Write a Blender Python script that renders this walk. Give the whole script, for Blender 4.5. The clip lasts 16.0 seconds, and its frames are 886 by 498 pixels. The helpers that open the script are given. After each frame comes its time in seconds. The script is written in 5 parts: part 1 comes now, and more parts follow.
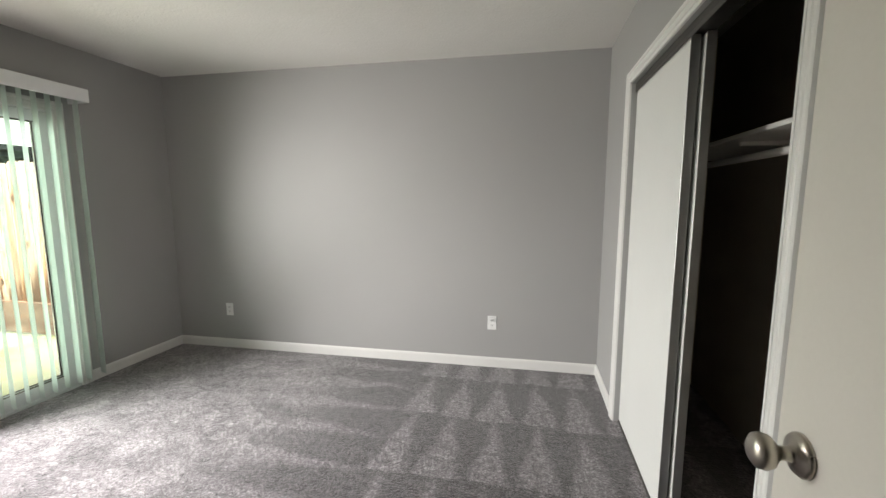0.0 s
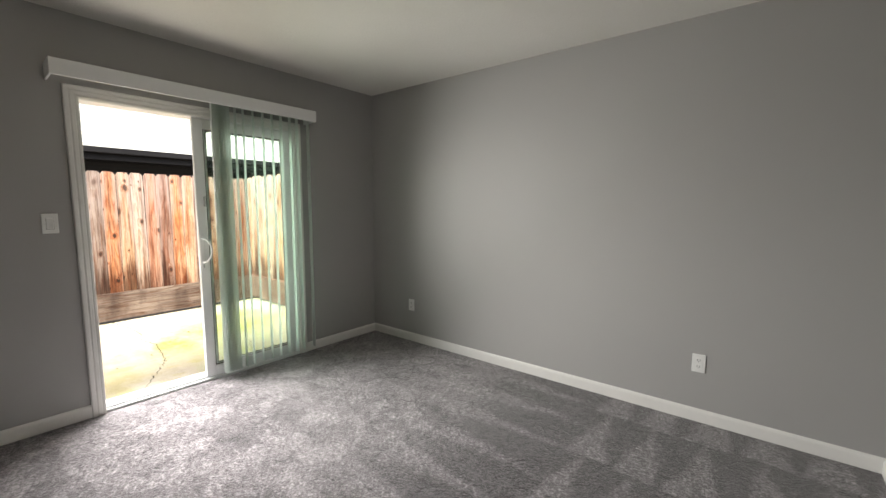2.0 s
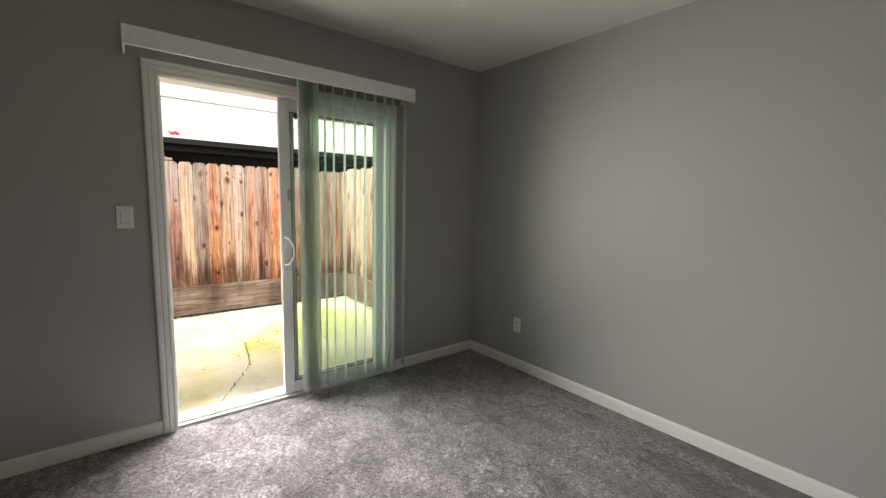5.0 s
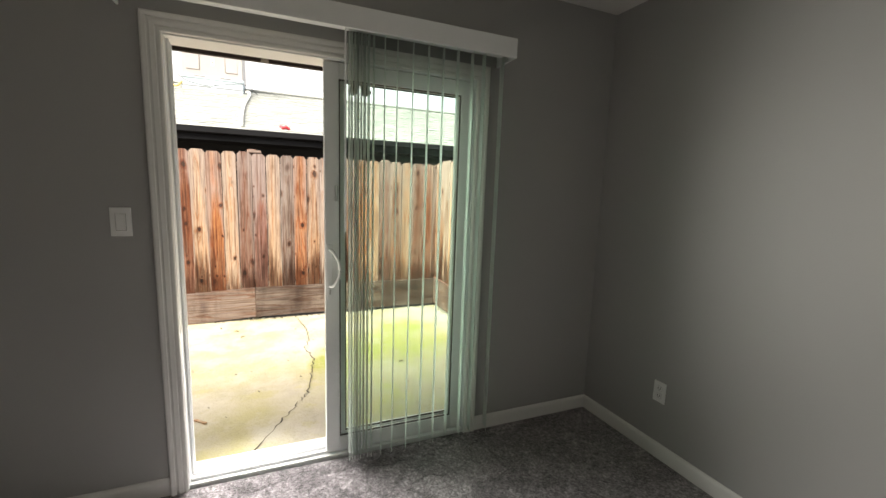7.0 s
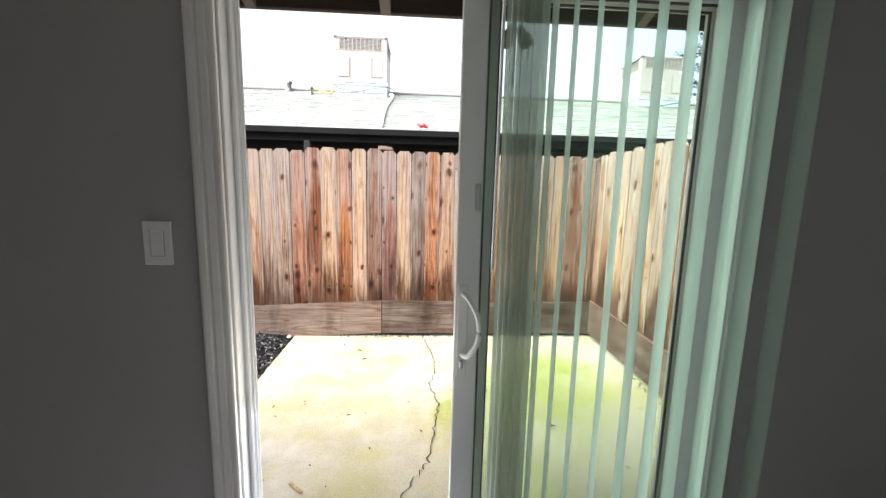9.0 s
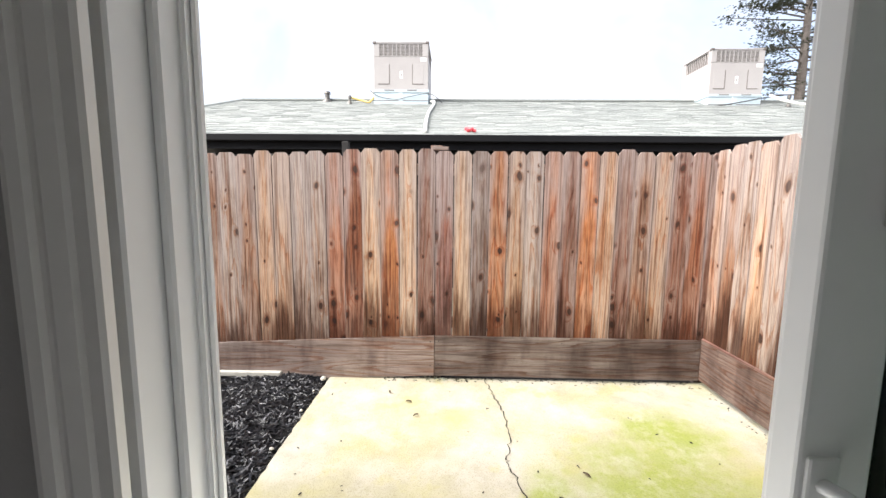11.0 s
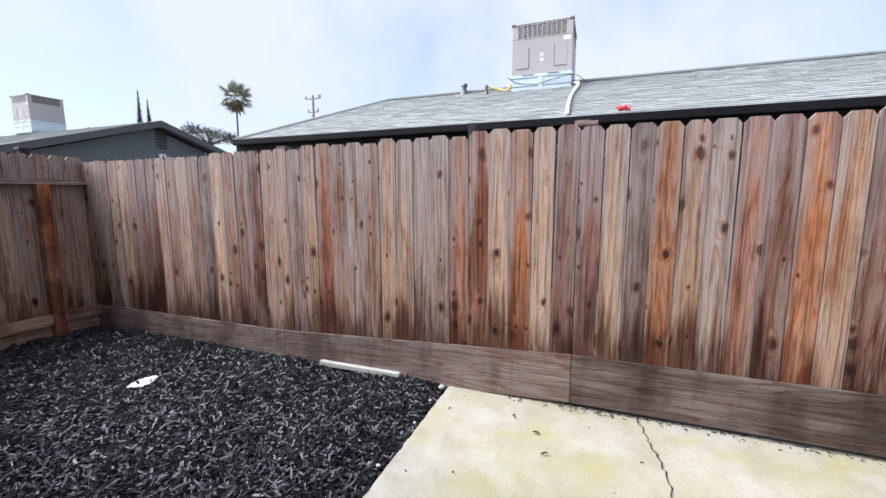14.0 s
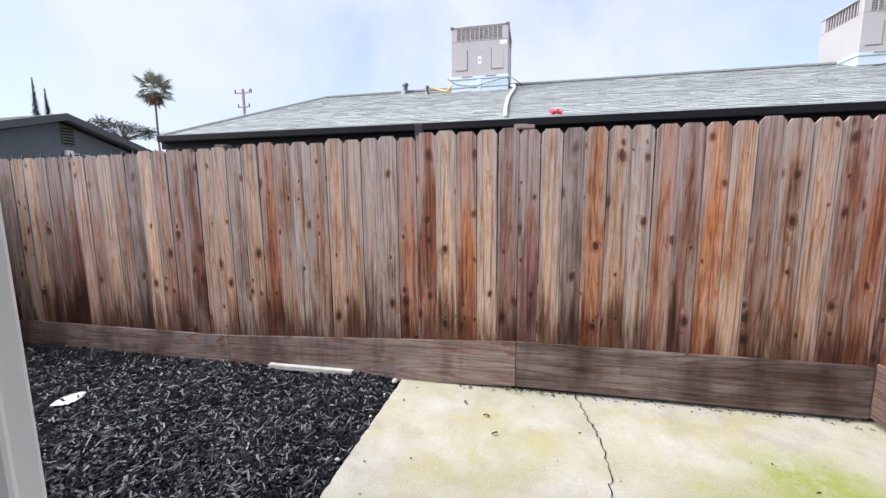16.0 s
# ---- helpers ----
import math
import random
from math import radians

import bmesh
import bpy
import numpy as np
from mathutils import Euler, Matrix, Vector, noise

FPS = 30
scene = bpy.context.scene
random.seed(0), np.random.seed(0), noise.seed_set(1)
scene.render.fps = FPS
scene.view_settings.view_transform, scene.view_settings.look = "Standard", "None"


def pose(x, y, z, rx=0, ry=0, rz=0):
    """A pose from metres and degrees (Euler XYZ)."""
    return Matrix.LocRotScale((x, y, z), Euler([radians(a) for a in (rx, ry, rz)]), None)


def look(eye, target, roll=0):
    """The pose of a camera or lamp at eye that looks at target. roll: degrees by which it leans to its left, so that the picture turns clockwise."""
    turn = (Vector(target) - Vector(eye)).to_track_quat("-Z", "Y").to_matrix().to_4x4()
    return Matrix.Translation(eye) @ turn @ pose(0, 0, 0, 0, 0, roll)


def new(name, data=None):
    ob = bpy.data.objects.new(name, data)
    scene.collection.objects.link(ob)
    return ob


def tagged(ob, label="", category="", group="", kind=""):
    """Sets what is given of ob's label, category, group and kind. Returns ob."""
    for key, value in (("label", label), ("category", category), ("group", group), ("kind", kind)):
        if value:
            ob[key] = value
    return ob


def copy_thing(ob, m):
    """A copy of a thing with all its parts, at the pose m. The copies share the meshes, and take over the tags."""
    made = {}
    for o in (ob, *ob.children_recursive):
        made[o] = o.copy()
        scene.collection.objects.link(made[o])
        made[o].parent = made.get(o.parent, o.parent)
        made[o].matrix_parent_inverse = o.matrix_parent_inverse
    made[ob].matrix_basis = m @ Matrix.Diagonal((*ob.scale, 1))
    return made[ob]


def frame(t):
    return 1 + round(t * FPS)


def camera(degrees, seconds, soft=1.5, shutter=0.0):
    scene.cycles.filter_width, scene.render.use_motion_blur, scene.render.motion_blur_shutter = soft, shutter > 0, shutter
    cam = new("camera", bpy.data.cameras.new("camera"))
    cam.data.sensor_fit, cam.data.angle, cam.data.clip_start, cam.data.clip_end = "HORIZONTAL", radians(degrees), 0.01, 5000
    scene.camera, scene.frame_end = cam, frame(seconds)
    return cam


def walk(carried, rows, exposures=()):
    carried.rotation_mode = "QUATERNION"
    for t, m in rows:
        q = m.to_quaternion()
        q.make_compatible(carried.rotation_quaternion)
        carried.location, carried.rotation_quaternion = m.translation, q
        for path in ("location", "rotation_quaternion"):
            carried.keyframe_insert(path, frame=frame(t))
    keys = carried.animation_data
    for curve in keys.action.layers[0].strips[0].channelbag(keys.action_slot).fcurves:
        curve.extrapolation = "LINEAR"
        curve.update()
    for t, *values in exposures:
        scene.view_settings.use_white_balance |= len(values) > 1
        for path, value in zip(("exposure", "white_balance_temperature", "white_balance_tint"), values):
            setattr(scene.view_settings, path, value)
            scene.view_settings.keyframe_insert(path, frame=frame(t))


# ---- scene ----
cam = camera(95.8, 16.0)
PATH = [
    (0, (-0.201, 0.314, 1.38), (-0.617, 2.254, 1.133), 0.0),
    (0.5, (-0.228, 0.396, 1.334), (-0.824, 2.293, 1.119), 0.3),
    (1, (-0.217, 0.507, 1.357), (-1.048, 2.313, 1.135), 0.3),
    (1.5, (-0.21, 0.573, 1.373), (-1.259, 2.261, 1.145), 0.2),
    (2, (-0.177, 0.632, 1.347), (-1.442, 2.166, 1.132), 0.2),
    (2.5, (-0.215, 0.605, 1.351), (-1.592, 2.039, 1.131), 0.3),
    (3, (-0.218, 0.613, 1.339), (-1.674, 1.965, 1.111), 0.3),
    (3.5, (-0.297, 0.659, 1.346), (-1.779, 1.981, 1.107), 0.3),
    (3.7, (-0.346, 0.687, 1.348), (-1.844, 1.99, 1.106), 0.7),
    (5.8, (-1.062, 1.232, 1.372), (-2.705, 2.342, 1.118), 1.3),
    (6, (-1.128, 1.288, 1.389), (-2.804, 2.347, 1.122), 1.4),
    (6.5, (-1.305, 1.442, 1.386), (-3.063, 2.357, 1.114), 1.7),
    (7, (-1.469, 1.564, 1.395), (-3.3, 2.317, 1.114), 1.9),
    (7.5, (-1.698, 1.639, 1.389), (-3.594, 2.203, 1.096), 2.1),
    (8, (-1.912, 1.66, 1.406), (-3.847, 2.054, 1.093), 2.1),
    (8.5, (-2.139, 1.691, 1.399), (-4.101, 1.932, 1.099), 2.3),
    (9, (-2.356, 1.659, 1.394), (-4.33, 1.779, 1.096), 1.4),
    (9.5, (-2.579, 1.584, 1.396), (-4.559, 1.62, 1.114), 1.0),
    (9.7, (-2.66, 1.55, 1.388), (-4.642, 1.578, 1.118), 0.8),
    (11.8, (-3.305, 1.431, 1.353), (-5.282, 1.289, 1.086), 0.2),
    (12, (-3.342, 1.428, 1.353), (-5.314, 1.255, 1.072), -0.0),
    (12.5, (-3.42, 1.426, 1.34), (-5.38, 1.145, 1.056), -0.2),
    (13, (-3.48, 1.418, 1.334), (-5.415, 0.999, 1.055), -0.1),
    (13.5, (-3.53, 1.41, 1.328), (-5.426, 0.835, 1.056), -0.0),
    (14, (-3.56, 1.406, 1.32), (-5.413, 0.704, 1.055), -0.1),
    (14.5, (-3.564, 1.395, 1.322), (-5.395, 0.637, 1.056), -0.1),
    (15, (-3.543, 1.383, 1.323), (-5.389, 0.66, 1.051), -0.2),
    (15.5, (-3.49, 1.384, 1.329), (-5.377, 0.78, 1.052), -0.4),
    (16, (-3.447, 1.395, 1.322), (-5.381, 0.964, 1.049), -0.5),
]
EXPOSURES = [(0, 3.25, 7000, 10), (1, 3.15, 7000, 10), (2, 2.75, 7100, 9.5), (3.5, 2.45, 7200, 9), (7, 2.15, 7300, 8.5), (8, 2.0, 6850, 8.5), (9.5, 2.1, 6450, 9),
             (12, 1.25, 6400, 10), (12.5, 1.08, 6300, 10), (13, 1.08, 6000, 11), (14, 1.25, 5750, 12), (16, 1.25, 5850, 12)]
walk(cam, [(t, look(eye, target, roll)) for t, eye, target, roll in PATH], EXPOSURES)


# ---- world, sun and large lights ----
SUN_ELEV, SUN_AZ = 47.8, 154.0
world = bpy.data.worlds.new("overcast_sky")
scene.world = world
world.use_nodes = True
wn, wl = world.node_tree.nodes, world.node_tree.links
wn.clear()
w_out = wn.new("ShaderNodeOutputWorld")
w_bg = wn.new("ShaderNodeBackground")
w_sky = wn.new("ShaderNodeTexSky")
w_sky.sky_type = "NISHITA"
w_sky.sun_disc = False
w_sky.sun_elevation = radians(SUN_ELEV)
w_sky.sun_rotation = radians(SUN_AZ)
w_cloud = wn.new("ShaderNodeTexNoise")
w_cloud.inputs["Scale"].default_value = 2.6
w_cloud.inputs["Detail"].default_value = 5.0
w_cloud.inputs["Roughness"].default_value = 0.5
w_cloud.inputs["Distortion"].default_value = 0.4
w_ramp = wn.new("ShaderNodeValToRGB")
w_ramp.color_ramp.elements[0].position = 0.33
w_ramp.color_ramp.elements[0].color = (0.42, 0.42, 0.42, 1)
w_ramp.color_ramp.elements[1].position = 0.6
w_ramp.color_ramp.elements[1].color = (0.97, 0.97, 0.97, 1)
w_mix = wn.new("ShaderNodeMix")
w_mix.data_type = "RGBA"
w_mix.inputs["B"].default_value = (4.32, 4.34, 4.62, 1)
w_bg.inputs["Strength"].default_value = 0.09
wl.new(w_cloud.outputs["Fac"], w_ramp.inputs["Fac"])
wl.new(w_ramp.outputs["Color"], w_mix.inputs["Factor"])
wl.new(w_sky.outputs["Color"], w_mix.inputs["A"])
wl.new(w_mix.outputs["Result"], w_bg.inputs["Color"])
wl.new(w_bg.outputs["Background"], w_out.inputs["Surface"])

sun = new("sun", bpy.data.lights.new("sun", "SUN"))
sun.data.energy, sun.data.angle, sun.data.color = 3.6, radians(65), (1.0, 0.96, 0.9)
sun.matrix_world = look((0, 0, 8), Vector((0, 0, 8)) - Vector((0.30, -0.62, 0.76)))


def area_lamp(name, m, w, h, watts, colour, spread=155):
    data = bpy.data.lights.new(name, "AREA")
    data.spread = radians(spread)
    data.shape, data.size, data.size_y, data.energy, data.color = "RECTANGLE", w, h, watts, colour
    ob = new(name, data)
    ob.matrix_world = m
    return ob


# the sky's light through the open half of the sliding door and through its glass
area_lamp("door_sky_light", look((-3.31, 1.42, 1.38), (-1.1, 3.40, 1.27)), 0.44, 1.05, 1.75, (0.96, 0.98, 1.0), 80)
area_lamp("door_daylight", look((-3.31, 1.42, 0.98), (-2.05, 1.62, -0.2)), 0.46, 1.75, 7.0, (0.93, 0.95, 1.0), 112)
area_lamp("door_ground_light", look((-3.5, 1.40, 0.6), (-2.75, 1.6, 2.1)), 0.4, 0.9, 0.9, (1.0, 0.98, 0.88), 140)
area_lamp("glass_daylight", look((-3.447, 2.27, 1.0), (-0.4, 2.27, 1.0)), 0.42, 1.75, 0.8, (0.72, 1.0, 0.87), 120)


# ---- materials ----
def material(name):
    m = bpy.data.materials.new(name)
    m.use_nodes = True
    nodes, links = m.node_tree.nodes, m.node_tree.links
    return m, nodes, links, nodes["Principled BSDF"]


def noise_node(nodes, links, vec, scale, detail=4.0, rough=0.55):
    n = nodes.new("ShaderNodeTexNoise")
    n.inputs["Scale"].default_value = scale
    n.inputs["Detail"].default_value = detail
    n.inputs["Roughness"].default_value = rough
    if vec is not None:
        links.new(vec, n.inputs["Vector"])
    return n.outputs["Fac"]


def ramp_node(nodes, links, fac, stops):
    r = nodes.new("ShaderNodeValToRGB")
    els = r.color_ramp.elements
    els[0].position, els[0].color = stops[0][0], (*stops[0][1], 1)
    els[1].position, els[1].color = stops[-1][0], (*stops[-1][1], 1)
    for p, c in stops[1:-1]:
        e = els.new(p)
        e.color = (*c, 1)
    links.new(fac, r.inputs["Fac"])
    return r.outputs["Color"]


def mix_node(nodes, links, a, b, fac, blend="MIX"):
    n = nodes.new("ShaderNodeMix")
    n.data_type, n.blend_type = "RGBA", blend
    for sock, v in (("A", a), ("B", b)):
        if isinstance(v, tuple):
            n.inputs[sock].default_value = (*v, 1)
        else:
            links.new(v, n.inputs[sock])
    if isinstance(fac, float):
        n.inputs["Factor"].default_value = fac
    else:
        links.new(fac, n.inputs["Factor"])
    return n.outputs["Result"]


def math_node(nodes, links, op, a, b=0.0, c=0.0):
    n = nodes.new("ShaderNodeMath")
    n.operation = op
    for i, v in enumerate((a, b, c)):
        if isinstance(v, (int, float)):
            n.inputs[i].default_value = v
        else:
            links.new(v, n.inputs[i])
    return n.outputs[0]


def bump_node(nodes, links, height, bsdf, strength, distance=0.005):
    b = nodes.new("ShaderNodeBump")
    b.inputs["Strength"].default_value = strength
    b.inputs["Distance"].default_value = distance
    links.new(height, b.inputs["Height"])
    links.new(b.outputs["Normal"], bsdf.inputs["Normal"])


def coords(nodes, links, kind="Object", scale=(1, 1, 1), shift=None):
    tc = nodes.new("ShaderNodeTexCoord")
    mp = nodes.new("ShaderNodeMapping")
    mp.inputs["Scale"].default_value = scale
    links.new(tc.outputs[kind], mp.inputs["Vector"])
    if shift is not None:
        links.new(shift, mp.inputs["Location"])
    return mp.outputs["Vector"]


def surface(name, dark, light, large=1.5, fine=60.0, rough=0.6, bump=0.15, metal=0.0, dist=0.003, spread=0.5, spec=0.5):
    """Two scales of variation between two near colours, with fine relief."""
    m, n, l, b = material(name)
    v = coords(n, l)
    big = noise_node(n, l, v, large, 5.0)
    small = noise_node(n, l, v, fine, 3.0)
    f = math_node(n, l, "ADD", math_node(n, l, "MULTIPLY", big, 1 - spread * 0.5), math_node(n, l, "MULTIPLY", small, spread * 0.5))
    col = ramp_node(n, l, f, [(0.3, dark), (0.7, light)])
    l.new(col, b.inputs["Base Color"])
    b.inputs["Metallic"].default_value = metal
    b.inputs["Specular IOR Level"].default_value = spec
    r = math_node(n, l, "MULTIPLY_ADD", big, 0.2, rough - 0.1)
    l.new(r, b.inputs["Roughness"])
    if bump:
        bump_node(n, l, small, b, bump, dist)
    return m


def wood_material(name, rough=0.75, knots=True, damp=True, tint=None):
    """Weathered softwood: long grain, cathedral figure, knots and a damp foot; the tone comes from each board's own colour."""
    m, n, l, b = material(name)
    info = n.new("ShaderNodeObjectInfo")
    shift = n.new("ShaderNodeCombineXYZ")
    l.new(math_node(n, l, "MULTIPLY", info.outputs["Random"], 37.0), shift.inputs[0])
    l.new(math_node(n, l, "MULTIPLY", info.outputs["Random"], 91.0), shift.inputs[1])
    l.new(math_node(n, l, "MULTIPLY", info.outputs["Random"], 53.0), shift.inputs[2])
    grain_v = coords(n, l, "Object", (34, 34, 2.4), shift.outputs[0])
    ring_v = coords(n, l, "Object", (7, 7, 0.55), shift.outputs[0])
    slow_v = coords(n, l, "Object", (5, 5, 0.9), shift.outputs[0])
    knot_v = coords(n, l, "Object", (12, 12, 7.5), shift.outputs[0])
    grain = noise_node(n, l, grain_v, 1.6, 6.0, 0.65)
    slow = noise_node(n, l, slow_v, 1.0, 3.0)
    vor = n.new("ShaderNodeTexVoronoi")
    vor.voronoi_dimensions = "2D"
    vor.inputs["Scale"].default_value = 1.0
    kx = n.new("ShaderNodeSeparateXYZ")
    l.new(knot_v, kx.inputs[0])
    kc = n.new("ShaderNodeCombineXYZ")
    wander = math_node(n, l, "MULTIPLY", grain, 0.14)
    l.new(math_node(n, l, "ADD", kx.outputs[1], wander), kc.inputs[0])
    l.new(math_node(n, l, "ADD", kx.outputs[2], math_node(n, l, "MULTIPLY", slow, 1.2)), kc.inputs[1])
    l.new(kc.outputs[0], vor.inputs["Vector"])
    tell = n.new("ShaderNodeSeparateColor")
    l.new(vor.outputs["Color"], tell.inputs[0])
    # every knot has its own size
    far = math_node(n, l, "DIVIDE", vor.outputs["Distance"], math_node(n, l, "MULTIPLY_ADD", math_node(n, l, "MULTIPLY", tell.outputs[1], tell.outputs[1]), 1.25, 0.35))
    knot = ramp_node(n, l, far, [(0.13, (1, 1, 1)), (0.165, (0, 0, 0))])
    pick = ramp_node(n, l, math_node(n, l, "MULTIPLY_ADD", info.outputs["Random"], 0.3, tell.outputs[0]), [(0.985 if damp else 1.16, (0, 0, 0)), (1.0 if damp else 1.175, (1, 1, 1))])
    # the growth rings bend round each knot
    bend = math_node(n, l, "MULTIPLY", pick, ramp_node(n, l, far, [(0.1, (1, 1, 1)), (0.55, (0, 0, 0))]))
    phase = math_node(n, l, "MULTIPLY_ADD", bend, 1.6, math_node(n, l, "MULTIPLY", noise_node(n, l, ring_v, 0.6, 1.5), 19.0))
    rings = math_node(n, l, "FRACT", math_node(n, l, "MULTIPLY_ADD", grain, 0.7, phase))
    base = info.outputs["Color"] if tint is None else tint
    streak = noise_node(n, l, coords(n, l, "Object", (60, 60, 1.3), shift.outputs[0]), 1.0, 3.0, 0.6)
    stain = noise_node(n, l, coords(n, l, "Object", (3.2, 3.2, 1.6), shift.outputs[0]), 1.0, 4.0, 0.6)
    pale = mix_node(n, l, base, (0.42, 0.36, 0.32), 0.4)
    c = mix_node(n, l, base, pale, ramp_node(n, l, slow, [(0.4, (0, 0, 0)), (0.62, (1, 1, 1))]))
    warm = mix_node(n, l, base, (1.2, 0.85, 0.62), 1.0, "MULTIPLY")
    c = mix_node(n, l, c, warm, ramp_node(n, l, rings, [(0.05, (0.6, 0.6, 0.6)), (0.4, (0, 0, 0))]))
    c = mix_node(n, l, c, (0.55, 0.42, 0.35), ramp_node(n, l, rings, [(0.0, (0.65, 0.65, 0.65)), (0.25, (0, 0, 0))]), "MULTIPLY")
    c = mix_node(n, l, c, (0.38, 0.28, 0.23) if damp else (0.55, 0.49, 0.46), ramp_node(n, l, grain, [(0.34, (0.6, 0.6, 0.6)), (0.5, (0, 0, 0))]), "MULTIPLY")
    c = mix_node(n, l, c, (0.45, 0.34, 0.29) if damp else (0.65, 0.6, 0.57), ramp_node(n, l, streak, [(0.36, (0.9, 0.9, 0.9)), (0.5, (0, 0, 0))]), "MULTIPLY")
    hair = noise_node(n, l, coords(n, l, "Object", (190, 190, 5.5), shift.outputs[0]), 1.0, 3.0, 0.7)
    c = mix_node(n, l, c, (0.42, 0.34, 0.3), ramp_node(n, l, stain, [(0.34, (0.65, 0.65, 0.65)), (0.5, (0, 0, 0))]), "MULTIPLY")
    if knots:
        halo = ramp_node(n, l, far, [(0.15, (0.9, 0.9, 0.9)), (0.36, (0, 0, 0))])
        c = mix_node(n, l, c, (0.5, 0.3, 0.2), math_node(n, l, "MULTIPLY", halo, pick), "MULTIPLY")
        c = mix_node(n, l, c, (0.04, 0.02, 0.014), math_node(n, l, "MULTIPLY", math_node(n, l, "MULTIPLY", knot, 0.95), pick))
    if not damp:
        # water stains run down across the board
        drip = noise_node(n, l, coords(n, l, "Object", (1.2, 1.2, 4.2), shift.outputs[0]), 1.0, 4.0, 0.6)
        c = mix_node(n, l, c, (0.5, 0.46, 0.46), ramp_node(n, l, drip, [(0.38, (0.8, 0.8, 0.8)), (0.54, (0, 0, 0))]), "MULTIPLY")
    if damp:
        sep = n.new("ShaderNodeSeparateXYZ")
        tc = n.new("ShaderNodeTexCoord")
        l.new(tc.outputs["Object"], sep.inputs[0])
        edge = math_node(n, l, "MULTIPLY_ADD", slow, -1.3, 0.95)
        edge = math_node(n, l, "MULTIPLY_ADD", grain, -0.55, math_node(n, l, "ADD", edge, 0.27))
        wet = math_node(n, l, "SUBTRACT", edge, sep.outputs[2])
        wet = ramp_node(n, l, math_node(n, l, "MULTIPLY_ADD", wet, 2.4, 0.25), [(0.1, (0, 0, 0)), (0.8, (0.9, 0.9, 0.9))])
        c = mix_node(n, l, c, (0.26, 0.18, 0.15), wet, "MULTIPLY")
        # grey weathered edges and heads round a warm core that tapers upwards
        across = math_node(n, l, "MULTIPLY", math_node(n, l, "ABSOLUTE", math_node(n, l, "MULTIPLY_ADD", math_node(n, l, "SUBTRACT", slow, 0.5), 0.1, sep.outputs[1])), 15.5)
        grey = math_node(n, l, "MULTIPLY_ADD", math_node(n, l, "MULTIPLY", across, across), 0.62, math_node(n, l, "MULTIPLY_ADD", sep.outputs[2], 0.62, -0.52))
        grey = math_node(n, l, "MULTIPLY_ADD", math_node(n, l, "SUBTRACT", stain, 0.5), 1.5, grey)
        grey = math_node(n, l, "MULTIPLY_ADD", math_node(n, l, "SUBTRACT", grain, 0.5), 0.8, grey)
        tone = mix_node(n, l, base, (0.32, 0.277, 0.264), 0.76)
        tone = mix_node(n, l, tone, (0.55, 0.5, 0.48), ramp_node(n, l, streak, [(0.36, (1, 1, 1)), (0.54, (0, 0, 0))]), "MULTIPLY")
        dry = math_node(n, l, "SUBTRACT", 1.0, math_node(n, l, "MULTIPLY", wet, 0.9))
        sound = math_node(n, l, "SUBTRACT", 1.0, math_node(n, l, "MULTIPLY", math_node(n, l, "MULTIPLY", halo, pick), 0.9))
        c = mix_node(n, l, c, tone, math_node(n, l, "MULTIPLY", ramp_node(n, l, grey, [(0.1, (0, 0, 0)), (0.55, (0.85, 0.85, 0.85))]), math_node(n, l, "MULTIPLY", dry, sound)))
    c = mix_node(n, l, c, (0.6, 0.55, 0.52), ramp_node(n, l, hair, [(0.34, (0.9, 0.9, 0.9)), (0.48, (0, 0, 0))]), "MULTIPLY")
    c = mix_node(n, l, c, (1.2, 1.19, 1.18), ramp_node(n, l, hair, [(0.52, (0, 0, 0)), (0.66, (1, 1, 1))]), "MULTIPLY")
    l.new(c, b.inputs["Base Color"])
    b.inputs["Roughness"].default_value = rough
    b.inputs["Specular IOR Level"].default_value = 0.25
    bump_node(n, l, math_node(n, l, "ADD", grain, math_node(n, l, "MULTIPLY", hair, 0.5)), b, 0.5, 0.004)
    return m


def flat(name, colour, rough=0.5, metal=0.0, emission=0.0):
    m, n, l, b = material(name)
    b.inputs["Base Color"].default_value = (*colour, 1)
    b.inputs["Roughness"].default_value = rough
    b.inputs["Metallic"].default_value = metal
    if emission:
        b.inputs["Emission Color"].default_value = (*colour, 1)
        b.inputs["Emission Strength"].default_value = emission
    return m


M = {}
M["wall"] = surface("grey_wall_paint", (0.36, 0.355, 0.35), (0.385, 0.38, 0.372), 0.8, 180, 0.62, 0.25, dist=0.0015)
M["ceiling"] = surface("white_ceiling_texture", (0.72, 0.7, 0.67), (0.78, 0.765, 0.735), 1.2, 75, 0.85, 0.7, dist=0.004)
M["trim"] = surface("white_trim_paint", (0.74, 0.73, 0.71), (0.8, 0.79, 0.77), 2.0, 40, 0.38, 0.05)
M["vinyl"] = surface("white_vinyl", (0.8, 0.81, 0.815), (0.86, 0.865, 0.87), 3.0, 25, 0.42, 0.03)
M["door_paint"] = surface("cream_door_paint", (0.66, 0.63, 0.57), (0.72, 0.69, 0.63), 1.4, 90, 0.45, 0.08)
M["closet_door"] = surface("white_closet_door_paint", (0.7, 0.7, 0.68), (0.76, 0.76, 0.74), 1.4, 90, 0.5, 0.08)
# even brown-grey for the closet's inner walls, warmer and darker than the room's
M["closet_wall"] = surface("closet_wall_brown_grey", (0.3, 0.27, 0.22), (0.36, 0.32, 0.27), 1.2, 90, 0.8, 0.1)
M["plate"] = surface("white_cover_plate", (0.76, 0.76, 0.75), (0.82, 0.82, 0.81), 8, 60, 0.35, 0.02)
M["slot"] = flat("dark_slot", (0.03, 0.03, 0.03), 0.6)
